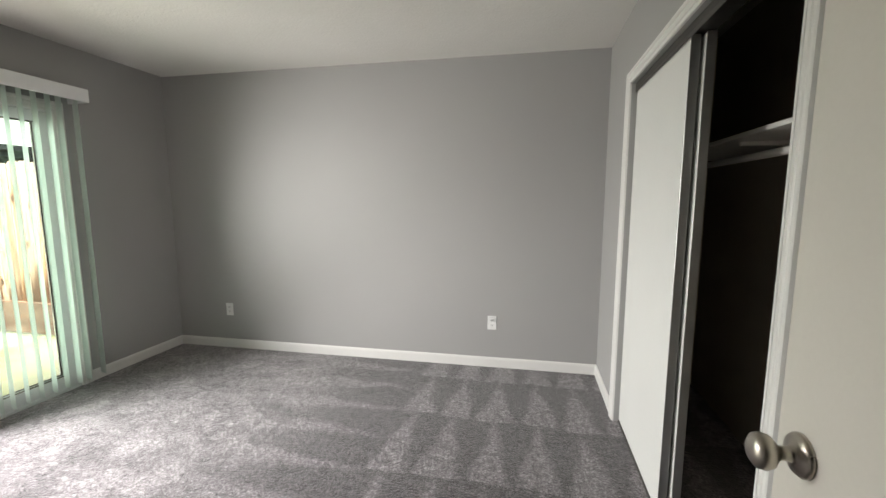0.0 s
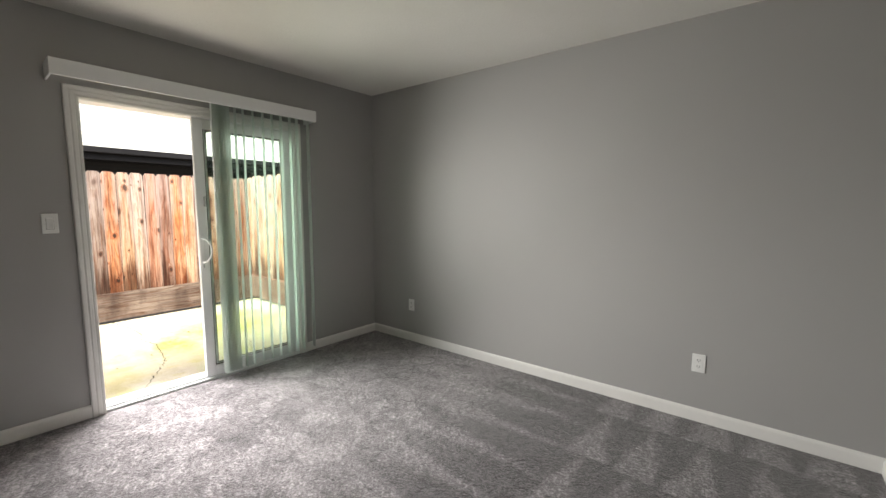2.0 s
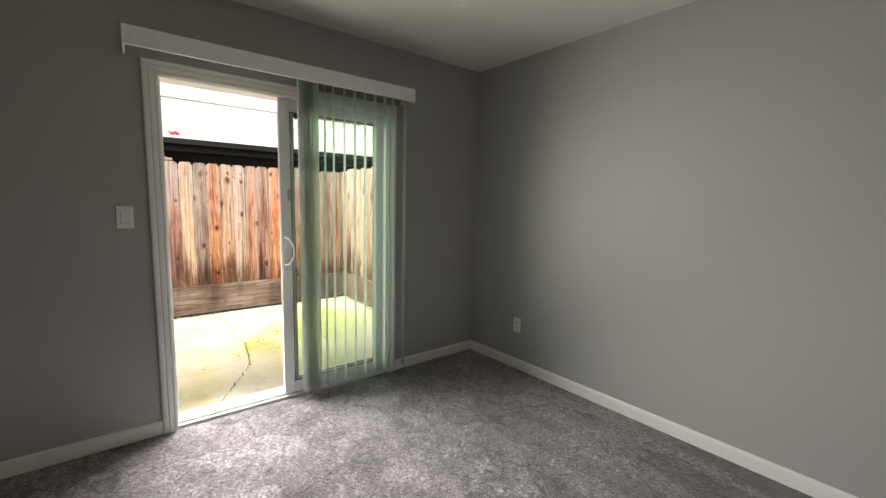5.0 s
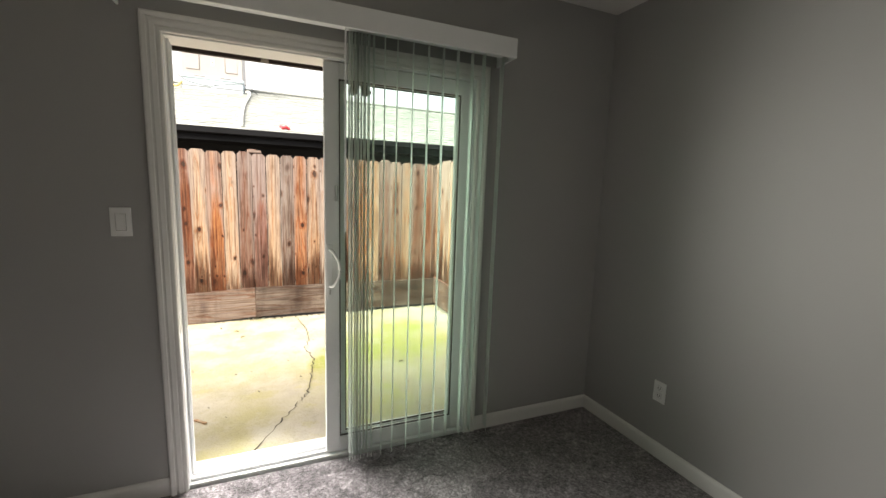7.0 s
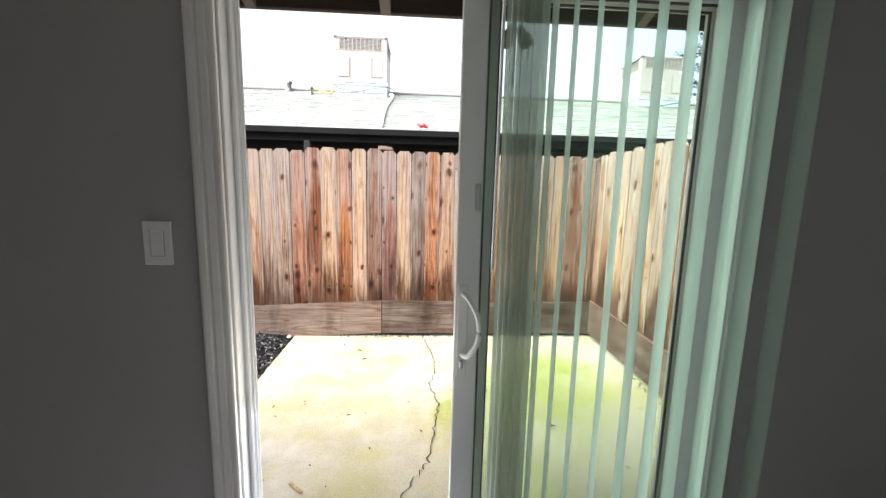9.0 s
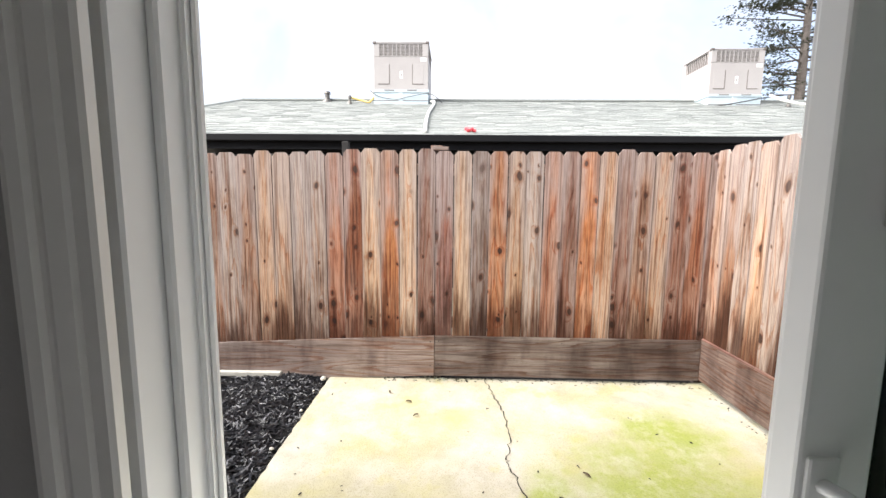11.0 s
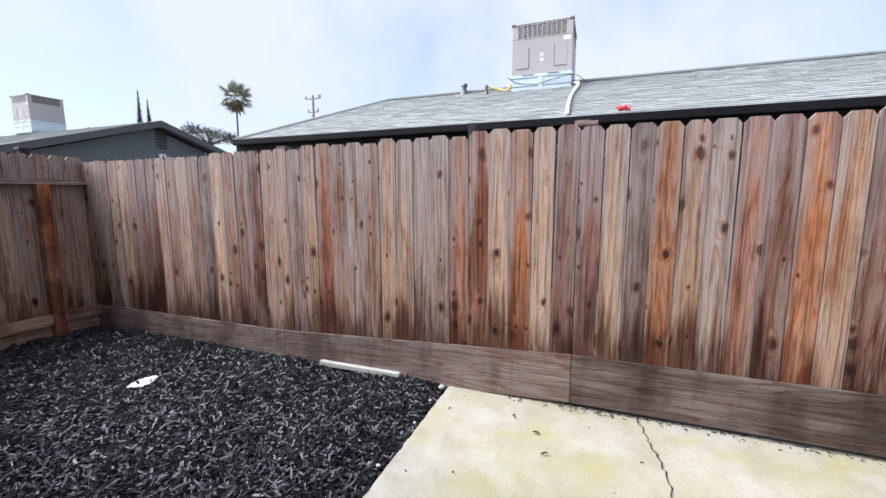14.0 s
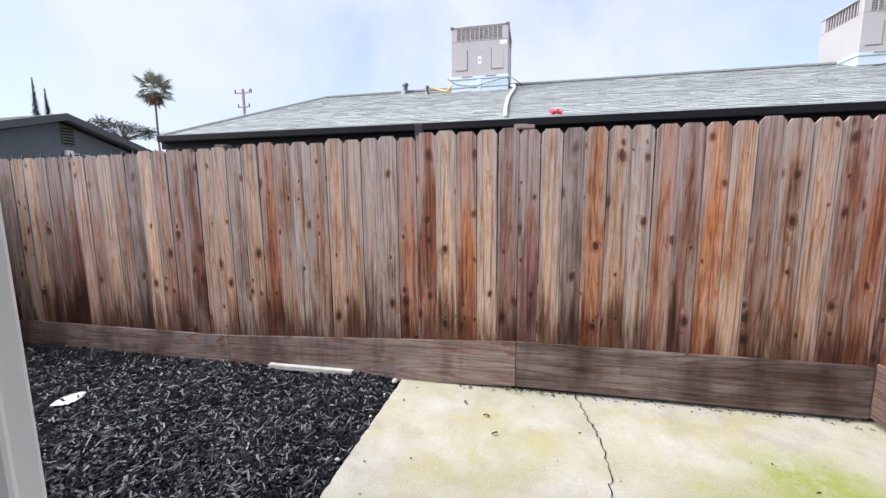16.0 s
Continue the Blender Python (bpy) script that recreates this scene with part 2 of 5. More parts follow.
M["nickel"] = surface("brushed_nickel", (0.42, 0.38, 0.33), (0.52, 0.48, 0.42), 12, 220, 0.3, 0.03, 1.0)
M["track"] = surface("dark_track_metal", (0.1, 0.095, 0.09), (0.16, 0.15, 0.14), 6, 90, 0.45, 0.05, 0.8)
M["aluminium"] = surface("aluminium", (0.5, 0.5, 0.5), (0.6, 0.6, 0.6), 6, 120, 0.4, 0.03, 1.0)
M["black_trim"] = surface("black_fascia_paint", (0.006, 0.006, 0.007), (0.013, 0.013, 0.015), 2.0, 60, 0.6, 0.1, spec=0.12)
M["grey_trim"] = surface("dark_grey_trim_paint", (0.065, 0.068, 0.072), (0.095, 0.098, 0.104), 2.0, 60, 0.6, 0.1)
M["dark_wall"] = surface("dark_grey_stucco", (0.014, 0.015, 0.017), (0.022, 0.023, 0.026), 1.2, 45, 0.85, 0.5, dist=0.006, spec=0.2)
M["blue_wall"] = surface("blue_grey_stucco", (0.11, 0.128, 0.14), (0.145, 0.165, 0.176), 1.2, 45, 0.85, 0.5, dist=0.006)
M["stucco"] = surface("white_stucco", (0.6, 0.6, 0.58), (0.68, 0.68, 0.66), 1.2, 45, 0.85, 0.5, dist=0.006)
M["soffit"] = surface("dark_brown_soffit", (0.035, 0.024, 0.02), (0.06, 0.043, 0.036), 2.0, 40, 0.7, 0.2)
M["rafter"] = surface("grey_brown_rafter_paint", (0.16, 0.14, 0.13), (0.22, 0.2, 0.185), 2.0, 40, 0.7, 0.2)
M["ac_paint"] = surface("beige_grey_sheet_metal", (0.35, 0.325, 0.315), (0.41, 0.385, 0.375), 1.2, 30, 0.5, 0.06)
M["ac_groove"] = surface("brown_grey_groove", (0.13, 0.11, 0.1), (0.18, 0.155, 0.14), 4, 60, 0.6, 0.05)
M["galvanised"] = surface("galvanised_steel", (0.5, 0.58, 0.62), (0.6, 0.68, 0.72), 2.5, 40, 0.42, 0.08, 0.35)
M["white_pvc"] = surface("white_pvc", (0.7, 0.69, 0.66), (0.78, 0.77, 0.74), 5, 60, 0.5, 0.04)
M["yellow"] = surface("yellow_tube", (0.6, 0.42, 0.1), (0.7, 0.5, 0.16), 5, 60, 0.5, 0.04)
M["red"] = surface("red_plastic", (0.65, 0.05, 0.07), (0.75, 0.09, 0.11), 6, 60, 0.4, 0.04)
M["black"] = surface("black_plastic", (0.012, 0.012, 0.012), (0.03, 0.03, 0.03), 6, 60, 0.45, 0.04)
M["iron"] = surface("black_iron", (0.02, 0.02, 0.022), (0.045, 0.042, 0.04), 10, 120, 0.5, 0.1, 0.6)
M["soil"] = surface("dark_soil", (0.012, 0.01, 0.009), (0.035, 0.03, 0.026), 8, 90, 0.95, 0.8, dist=0.01)
M["ground"] = surface("dry_ground", (0.1, 0.085, 0.065), (0.17, 0.15, 0.115), 0.3, 14, 0.95, 0.5, dist=0.02)
M["paper"] = surface("white_paper_scrap", (0.75, 0.75, 0.76), (0.85, 0.85, 0.86), 20, 120, 0.7, 0.2)
M["pebble"] = surface("pale_stone", (0.45, 0.43, 0.38), (0.62, 0.6, 0.54), 20, 120, 0.8, 0.3)
M["bark"] = surface("grey_bark", (0.09, 0.075, 0.065), (0.19, 0.165, 0.15), 3, 30, 0.9, 0.7, dist=0.03)
M["needles"] = surface("dark_green_needles", (0.04, 0.05, 0.03), (0.11, 0.12, 0.08), 1.0, 8, 0.7, 0.0)
M["palm_green"] = surface("palm_green", (0.2, 0.22, 0.16), (0.42, 0.44, 0.34), 1.2, 8, 0.6, 0.0)
M["palm_dry"] = surface("dry_palm_skirt", (0.13, 0.09, 0.06), (0.24, 0.18, 0.12), 2, 12, 0.85, 0.2)
M["pole_wood"] = surface("grey_pole_wood", (0.3, 0.25, 0.23), (0.42, 0.36, 0.34), 2, 20, 0.85, 0.2)
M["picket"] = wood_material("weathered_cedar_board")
M["kick"] = wood_material("weathered_kick_board", damp=False)
M["scrap_wood"] = wood_material("pale_scrap_wood", knots=False, damp=False, tint=(0.55, 0.38, 0.22))


def glass_material(name, colour):
    m, n, l, b = material(name)
    b.inputs["Base Color"].default_value = (*colour, 1)
    b.inputs["Roughness"].default_value = 0.0
    b.inputs["IOR"].default_value = 1.02
    b.inputs["Transmission Weight"].default_value = 1.0
    gl = n.new("ShaderNodeBsdfGlossy")
    gl.inputs["Roughness"].default_value = 0.02
    fr = n.new("ShaderNodeFresnel")
    fr.inputs["IOR"].default_value = 1.35
    mx = n.new("ShaderNodeMixShader")
    l.new(fr.outputs[0], mx.inputs[0])
    l.new(b.outputs[0], mx.inputs[1])
    l.new(gl.outputs[0], mx.inputs[2])
    l.new(mx.outputs[0], n["Material Output"].inputs["Surface"])
    return m


M["glass"] = glass_material("green_tinted_glass", (0.91, 1.0, 0.945))


def vane_material():
    m, n, l, b = material("translucent_white_vane")
    v = coords(n, l, "Object", (1, 1, 1))
    f = noise_node(n, l, v, 9.0, 4.0)
    col = ramp_node(n, l, f, [(0.3, (0.7, 0.71, 0.7)), (0.7, (0.78, 0.79, 0.78))])
    l.new(col, b.inputs["Base Color"])
    b.inputs["Roughness"].default_value = 0.45
    tr = n.new("ShaderNodeBsdfTranslucent")
    tr.inputs["Color"].default_value = (0.86, 0.92, 0.88, 1)
    mx = n.new("ShaderNodeMixShader")
    mx.inputs[0].default_value = 0.68
    l.new(b.outputs[0], mx.inputs[1])
    l.new(tr.outputs[0], mx.inputs[2])
    # a sheer weave: some light passes straight through
    sheer = n.new("ShaderNodeBsdfTransparent")
    weave = n.new("ShaderNodeMixShader")
    weave.inputs[0].default_value = 0.1
    l.new(mx.outputs[0], weave.inputs[1])
    l.new(sheer.outputs[0], weave.inputs[2])
    l.new(weave.outputs[0], n["Material Output"].inputs["Surface"])
    return m


M["vane"] = vane_material()


def carpet_material():
    """Dark grey-brown cut pile with vacuum wedges and trodden patches in the nap."""
    m, n, l, b = material("grey_brown_carpet")
    v = coords(n, l)
    sep = n.new("ShaderNodeSeparateXYZ")
    l.new(v, sep.inputs[0])
    x, y = sep.outputs[0], sep.outputs[1]
    wob = noise_node(n, l, v, 3.0, 3.0)
    wx = math_node(n, l, "MULTIPLY_ADD", wob, 0.12, x)
    wy = math_node(n, l, "MULTIPLY_ADD", wob, 0.12, y)

    def wedges(along, across, start, length, pitch, offset):
        u = math_node(n, l, "FRACT", math_node(n, l, "DIVIDE", math_node(n, l, "SUBTRACT", across, offset), pitch))
        w = math_node(n, l, "FRACT", math_node(n, l, "DIVIDE", math_node(n, l, "SUBTRACT", along, start), length))
        half = math_node(n, l, "ABSOLUTE", math_node(n, l, "SUBTRACT", u, 0.5))
        room = math_node(n, l, "MULTIPLY", math_node(n, l, "SUBTRACT", 1.0, w), 0.42)
        d = math_node(n, l, "MULTIPLY_ADD", math_node(n, l, "SUBTRACT", room, half), 6.0, 0.5)
        k = n.new("ShaderNodeClamp")
        l.new(d, k.inputs[0])
        return k.outputs[0]

    north = wedges(wy, wx, 2.74, 0.56, 0.26, -0.965)
    east = wedges(wx, wy, -2.09, 1.15, 0.3, 2.31)
    side = n.new("ShaderNodeClamp")
    l.new(math_node(n, l, "MULTIPLY_ADD", math_node(n, l, "ADD", wx, 0.95), 30.0, 0.5), side.inputs[0])
    nap = mix_node(n, l, east, north, side.outputs[0])
    nap = math_node(n, l, "MULTIPLY", nap, math_node(n, l, "MULTIPLY_ADD", noise_node(n, l, v, 7.0, 6.0, 0.7), 1.1, 0.1))
    # trodden patches of nap laid different ways, with broken dark creases between them
    patch = noise_node(n, l, v, 5.0, 6.0, 0.6)
    warp = n.new("ShaderNodeTexNoise")
    warp.inputs["Scale"].default_value = 4.0
    warp.inputs["Detail"].default_value = 5.0
    l.new(v, warp.inputs["Vector"])
    bent = mix_node(n, l, v, warp.outputs["Color"], 0.3)
    cell = n.new("ShaderNodeTexVoronoi")
    cell.inputs["Scale"].default_value = 7.5
    edge = n.new("ShaderNodeTexVoronoi")
    edge.feature = "DISTANCE_TO_EDGE"
    edge.inputs["Scale"].default_value = 7.5
    l.new(bent, cell.inputs["Vector"])
    l.new(bent, edge.inputs["Vector"])
    lay = n.new("ShaderNodeSeparateColor")
    l.new(cell.outputs["Color"], lay.inputs[0])
    trod = math_node(n, l, "MULTIPLY_ADD", lay.outputs[0], 0.7, math_node(n, l, "MULTIPLY", ramp_node(n, l, patch, [(0.35, (0, 0, 0)), (0.65, (1, 1, 1))]), 0.65))
    crease = math_node(n, l, "MULTIPLY", ramp_node(n, l, edge.outputs["Distance"], [(0.02, (1, 1, 1)), (0.085, (0, 0, 0))]),
                       ramp_node(n, l, noise_node(n, l, v, 2.6, 2.0), [(0.47, (0, 0, 0)), (0.58, (1, 1, 1))]))
    near = n.new("ShaderNodeClamp")
    l.new(math_node(n, l, "MULTIPLY_ADD", wx, -1.6, -2.1), near.inputs[0])
    nap = mix_node(n, l, nap, trod, near.outputs[0])
    crease = math_node(n, l, "MULTIPLY", crease, math_node(n, l, "SUBTRACT", 1.0, side.outputs[0]))
    fleck = noise_node(n, l, v, 105.0, 2.0, 0.7)
    tuft = noise_node(n, l, v, 62.0, 4.0, 0.75)
    col = mix_node(n, l, (0.078, 0.068, 0.073), (0.25, 0.23, 0.24), nap)
    col = mix_node(n, l, col, (0.3, 0.28, 0.28), ramp_node(n, l, fleck, [(0.38, (0.9, 0.9, 0.9)), (0.58, (0, 0, 0))]), "MULTIPLY")
    col = mix_node(n, l, col, (2.4, 2.35, 2.35), ramp_node(n, l, tuft, [(0.47, (0, 0, 0)), (0.66, (1, 1, 1))]), "MULTIPLY")
    clump = noise_node(n, l, v, 26.0, 6.0, 0.75)
    col = mix_node(n, l, col, (0.5, 0.48, 0.49), ramp_node(n, l, clump, [(0.4, (0.9, 0.9, 0.9)), (0.5, (0, 0, 0))]), "MULTIPLY")
    col = mix_node(n, l, col, (1.3, 1.3, 1.3), ramp_node(n, l, clump, [(0.52, (0, 0, 0)), (0.62, (1, 1, 1))]), "MULTIPLY")
    col = mix_node(n, l, col, (0.36, 0.34, 0.36), math_node(n, l, "MULTIPLY", crease, 0.65), "MULTIPLY")
    l.new(col, b.inputs["Base Color"])
    b.inputs["Roughness"].default_value = 0.95
    b.inputs["Specular IOR Level"].default_value = 0.1
    b.inputs["Sheen Weight"].default_value = 0.5
    b.inputs["Sheen Roughness"].default_value = 0.5
    h = math_node(n, l, "ADD", tuft, math_node(n, l, "MULTIPLY", fleck, 0.6))
    bump_node(n, l, math_node(n, l, "SUBTRACT", h, math_node(n, l, "MULTIPLY", crease, 0.25)), b, 1.0, 0.009)
    return m


M["carpet"] = carpet_material()


def concrete_material():
    """Pale slab with yellow-green algae stains and fine speckle."""
    m, n, l, b = material("stained_concrete")
    v = coords(n, l)
    big = noise_node(n, l, v, 1.3, 5.0, 0.6)
    mid = noise_node(n, l, v, 5.0, 5.0, 0.65)
    fine = noise_node(n, l, v, 130.0, 3.0, 0.7)
    col = ramp_node(n, l, mid, [(0.3, (0.4, 0.365, 0.29)), (0.5, (0.5, 0.465, 0.38)), (0.72, (0.58, 0.55, 0.48))])
    col = mix_node(n, l, col, (0.44, 0.4, 0.2), ramp_node(n, l, big, [(0.4, (0, 0, 0)), (0.52, (0.35, 0.35, 0.35)), (0.64, (0.8, 0.8, 0.8))]))
    worn = noise_node(n, l, v, 3.1, 6.0, 0.62)
    col = mix_node(n, l, col, (0.6, 0.585, 0.54), ramp_node(n, l, worn, [(0.52, (0, 0, 0)), (0.66, (0.45, 0.45, 0.45))]))
    col = mix_node(n, l, col, (0.46, 0.42, 0.2), ramp_node(n, l, worn, [(0.36, (0.6, 0.6, 0.6)), (0.44, (0, 0, 0))]))
    sep = n.new("ShaderNodeSeparateXYZ")
    l.new(v, sep.inputs[0])

    def blob(cx, cy, rx, ry):
        dx = math_node(n, l, "DIVIDE", math_node(n, l, "SUBTRACT", sep.outputs[0], cx), rx)
        dy = math_node(n, l, "DIVIDE", math_node(n, l, "SUBTRACT", sep.outputs[1], cy), ry)
        r2 = math_node(n, l, "ADD", math_node(n, l, "MULTIPLY", dx, dx), math_node(n, l, "MULTIPLY", dy, dy))
        k = n.new("ShaderNodeClamp")
        l.new(math_node(n, l, "SUBTRACT", 1.0, r2), k.inputs[0])
        return k.outputs[0]

    algae = math_node(n, l, "MAXIMUM", blob(-5.0, 2.55, 0.75, 0.75), blob(-5.45, 2.75, 0.5, 0.55))
    algae = math_node(n, l, "MAXIMUM", algae, blob(-4.75, 1.95, 0.5, 0.25))
    algae = math_node(n, l, "MAXIMUM", algae, math_node(n, l, "MULTIPLY", blob(-4.2, 2.3, 0.8, 0.8), 0.6))
    spread = ramp_node(n, l, math_node(n, l, "ADD", math_node(n, l, "MULTIPLY", algae, 0.6), math_node(n, l, "MULTIPLY", mid, 0.75)), [(0.55, (0, 0, 0)), (0.95, (0.85, 0.85, 0.85))])
    col = mix_node(n, l, col, (0.27, 0.32, 0.04), math_node(n, l, "MULTIPLY", spread, ramp_node(n, l, noise_node(n, l, v, 9.0, 6.0, 0.7), [(0.36, (0.45, 0.45, 0.45)), (0.56, (1, 1, 1))])))
    col = mix_node(n, l, col, (0.6, 0.57, 0.52), ramp_node(n, l, fine, [(0.3, (0.7, 0.7, 0.7)), (0.5, (0, 0, 0))]), "MULTIPLY")
    l.new(col, b.inputs["Base Color"])
    b.inputs["Roughness"].default_value = 0.8
    bump_node(n, l, math_node(n, l, "ADD", fine, mid), b, 0.25, 0.004)
    return m


M["concrete"] = concrete_material()


def island_material(name, dark, light, rough, mid=None, knee=0.7):
    """One tone per loose piece of a joined heap."""
    m, n, l, b = material(name)
    g = n.new("ShaderNodeNewGeometry")
    stops = [(0.0, dark), (1.0, light)] if mid is None else [(0.0, dark), (knee, mid), (1.0, light)]
    col = ramp_node(n, l, g.outputs["Random Per Island"], stops)
    fine = noise_node(n, l, coords(n, l), 45.0, 4.0)
    col = mix_node(n, l, col, (0.6, 0.6, 0.6), ramp_node(n, l, fine, [(0.35, (0.8, 0.8, 0.8)), (0.6, (0, 0, 0))]), "MULTIPLY")
    l.new(col, b.inputs["Base Color"])
    b.inputs["Roughness"].default_value = rough
    bump_node(n, l, fine, b, 0.3, 0.004)
    return m


M["mulch"] = island_material("black_dyed_wood_chips", (0.004, 0.004, 0.0055), (0.27, 0.27, 0.29), 0.38, (0.024, 0.024, 0.029), 0.86)
M["shingle"] = island_material("grey_green_shingle", (0.25, 0.265, 0.255), (0.37, 0.38, 0.365), 0.9, (0.315, 0.33, 0.315))


# ---- geometry helpers ----
def finish(name, bm, mat, smooth=False):
    me = bpy.data.meshes.new(name)
    bm.to_mesh(me)
    bm.free()
    if mat is not None:
        me.materials.append(mat)
    if smooth:
        for p in me.polygons:
            p.use_smooth = True
    return me


def thing(name, bm, mat, label, category, kind="", group="", at=None, smooth=False):
    """A top-level object: a mesh, or an Empty where bm is None."""
    ob = new(name, None if bm is None else finish(name, bm, mat, smooth))
    if at is not None:
        ob.matrix_world = at
    return tagged(ob, label, category, group, kind)


def part(name, bm, mat, parent, label="", at=None, smooth=False, kind=""):
    """One mesh under a thing or under a part."""
    ob = new(name, finish(name, bm, mat, smooth) if isinstance(bm, bmesh.types.BMesh) else bm)
    ob.parent = parent
    if at is not None:
        ob.matrix_basis = at
    return tagged(ob, label, kind=kind)


def box(bm, lo, hi, bevel=0.0, segments=1):
    c = [(a + b) / 2 for a, b in zip(lo, hi)]
    s = [abs(b - a) for a, b in zip(lo, hi)]
    r = bmesh.ops.create_cube(bm, size=1.0, matrix=Matrix.LocRotScale(c, None, s))
    if bevel:
        es = list({e for v in r["verts"] for e in v.link_edges})
        bmesh.ops.bevel(bm, geom=es, offset=bevel, segments=segments, affect="EDGES", profile=0.5)
    return bm


def boxes(items, bevel=0.0, segments=1):
    bm = bmesh.new()
    for lo, hi in items:
        box(bm, lo, hi, bevel, segments)
    return bm


def rod(bm, a, b, r0, r1=None, sides=10):
    a, b = Vector(a), Vector(b)
    d = b - a
    m = Matrix.Translation((a + b) / 2) @ d.to_track_quat("Z", "Y").to_matrix().to_4x4()
    bmesh.ops.create_cone(bm, cap_ends=True, segments=sides, radius1=r0, radius2=r0 if r1 is None else r1, depth=d.length, matrix=m)
    return bm


def tube(points, r, sides=8):
    """A tube along a smooth line through the points."""
    pts = [Vector(p) for p in points]
    line = []
    for i in range(len(pts) - 1):
        p0, p1, p2, p3 = pts[max(i - 1, 0)], pts[i], pts[i + 1], pts[min(i + 2, len(pts) - 1)]
        for k in range(6):
            t = k / 6
            line.append(0.5 * ((2 * p1) + (p2 - p0) * t + (2 * p0 - 5 * p1 + 4 * p2 - p3) * t * t + (3 * p1 - p0 - 3 * p2 + p3) * t ** 3))
    line.append(pts[-1])
    bm = bmesh.new()
    rings = []
    for i, p in enumerate(line):
        d = (line[min(i + 1, len(line) - 1)] - line[max(i - 1, 0)]).normalized()
        q = d.to_track_quat("Z", "Y")
        rings.append([bm.verts.new(p + q @ Vector((r * math.cos(a), r * math.sin(a), 0))) for a in (2 * math.pi * k / sides for k in range(sides))])
    for a, b in zip(rings, rings[1:]):
        for k in range(sides):
            bm.faces.new((a[k], a[(k + 1) % sides], b[(k + 1) % sides], b[k]))
    bm.faces.new(rings[0][::-1])
    bm.faces.new(rings[-1])
    return bm


def lathe(profile, steps=28):
    """A turned shape about z from (radius, height) pairs."""
    bm = bmesh.new()
    rings = []
    for r, z in profile:
        rings.append([bm.verts.new((r * math.cos(2 * math.pi * k / steps), r * math.sin(2 * math.pi * k / steps), z)) for k in range(steps)])
    for a, b in zip(rings, rings[1:]):
        for k in range(steps):
            bm.faces.new((a[k], a[(k + 1) % steps], b[(k + 1) % steps], b[k]))
    bm.faces.new(rings[0][::-1])
    bm.faces.new(rings[-1])
    return bm


CASING = ((0.0, 0.0), (0.0, 0.010), (0.004, 0.013), (0.012, 0.013), (0.014, 0.010), (0.018, 0.010), (0.02, 0.015), (0.034, 0.017),
          (0.04, 0.0135), (0.044, 0.0135), (0.046, 0.019), (0.056, 0.020), (0.062, 0.0185), (0.066, 0.012), (0.066, 0.0))


def casing(axis, plane, side, a0, a1, z0, z1, scale=1.0):
    """Moulded casing round three sides of an opening in the wall at axis = plane; side: the way it stands proud."""
    bm = bmesh.new()
    cols = []
    for o, h in CASING:
        o *= scale
        col = []
        for a, z in ((a0 - o, z0), (a0 - o, z1 + o), (a1 + o, z1 + o), (a1 + o, z0)):
            p = plane + side * h
            col.append(bm.verts.new((p, a, z) if axis == "x" else (a, p, z)))
        cols.append(col)
    for c, d in zip(cols, cols[1:]):
        for k in range(3):
            bm.faces.new((c[k], c[k + 1], d[k + 1], d[k]))
    bmesh.ops.recalc_face_normals(bm, faces=bm.faces)
    return bm


def baseboard(axis, plane, side, a0, a1, h=0.082, t=0.013):
    """A board along a wall with an eased top edge."""
    bm = bmesh.new()
    prof = ((0, 0), (t, 0), (t, h - 0.018), (t * 0.8, h - 0.008), (t * 0.35, h), (0, h))
    ends = []
    for a in (a0, a1):
        ends.append([bm.verts.new((plane + side * o, a, z) if axis == "x" else (a, plane + side * o, z)) for o, z in prof])
    for k in range(len(prof)):
        j = (k + 1) % len(prof)
        bm.faces.new((ends[0][k], ends[0][j], ends[1][j], ends[1][k]))
    bm.faces.new(ends[0])
    bm.faces.new(ends[1][::-1])
    bmesh.ops.recalc_face_normals(bm, faces=bm.faces)
    return bm


# ---- the plan ----
XW, YN, XE, YS, H = -3.44, 3.435, 0.35, 0.24, 2.46
YE = 3.53             # the north wall runs slightly askew: its face at the east end
XO = -3.566            # outer face of the west wall
DY0, DY1, DZ = 1.118, 2.567, 2.012   # sliding door's opening
PAD_Z = -0.055
FX = -6.15            # face of the long fence
NFY = 3.37            # face of the north fence
SFY = -3.52           # face of the south fence

# ---- room structure ----
thing("wall_west", boxes([((XO, YS - 1.0, -0.3), (XW, DY0, H + 0.1)), ((XO, DY1, -0.3), (XW, YN + 0.15, H + 0.1)), ((XO, DY0, DZ), (XW, DY1, H + 0.1))]),
      M["wall"], "grey painted wall with the sliding door", "wall", "structure")
SKEW = math.degrees(math.atan2(YE - YN, XE - XW))
NORTH = pose(XW, YN, 0, 0, 0, SKEW)      # along the north wall from its west corner, y into the wall
thing("wall_north", boxes([((0, 0, -0.05), (4.55, 0.12, H + 0.1))]), M["wall"], "plain grey painted bedroom wall", "wall", "structure", at=NORTH)
CY0, CY1, CZ = 1.325, 2.85, 2.03    # closet opening
thing("wall_east", boxes([((XE, CY1, -0.05), (XE + 0.11, YE, H + 0.1)), ((XE, YS - 0.12, -0.05), (XE + 0.11, CY0, H + 0.1)), ((XE, CY0, CZ), (XE + 0.11, CY1, H + 0.1))]),
      M["wall"], "grey painted wall with the closet opening", "wall", "structure")
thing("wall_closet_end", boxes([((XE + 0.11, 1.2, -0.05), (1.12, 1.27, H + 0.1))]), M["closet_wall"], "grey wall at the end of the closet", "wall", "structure")
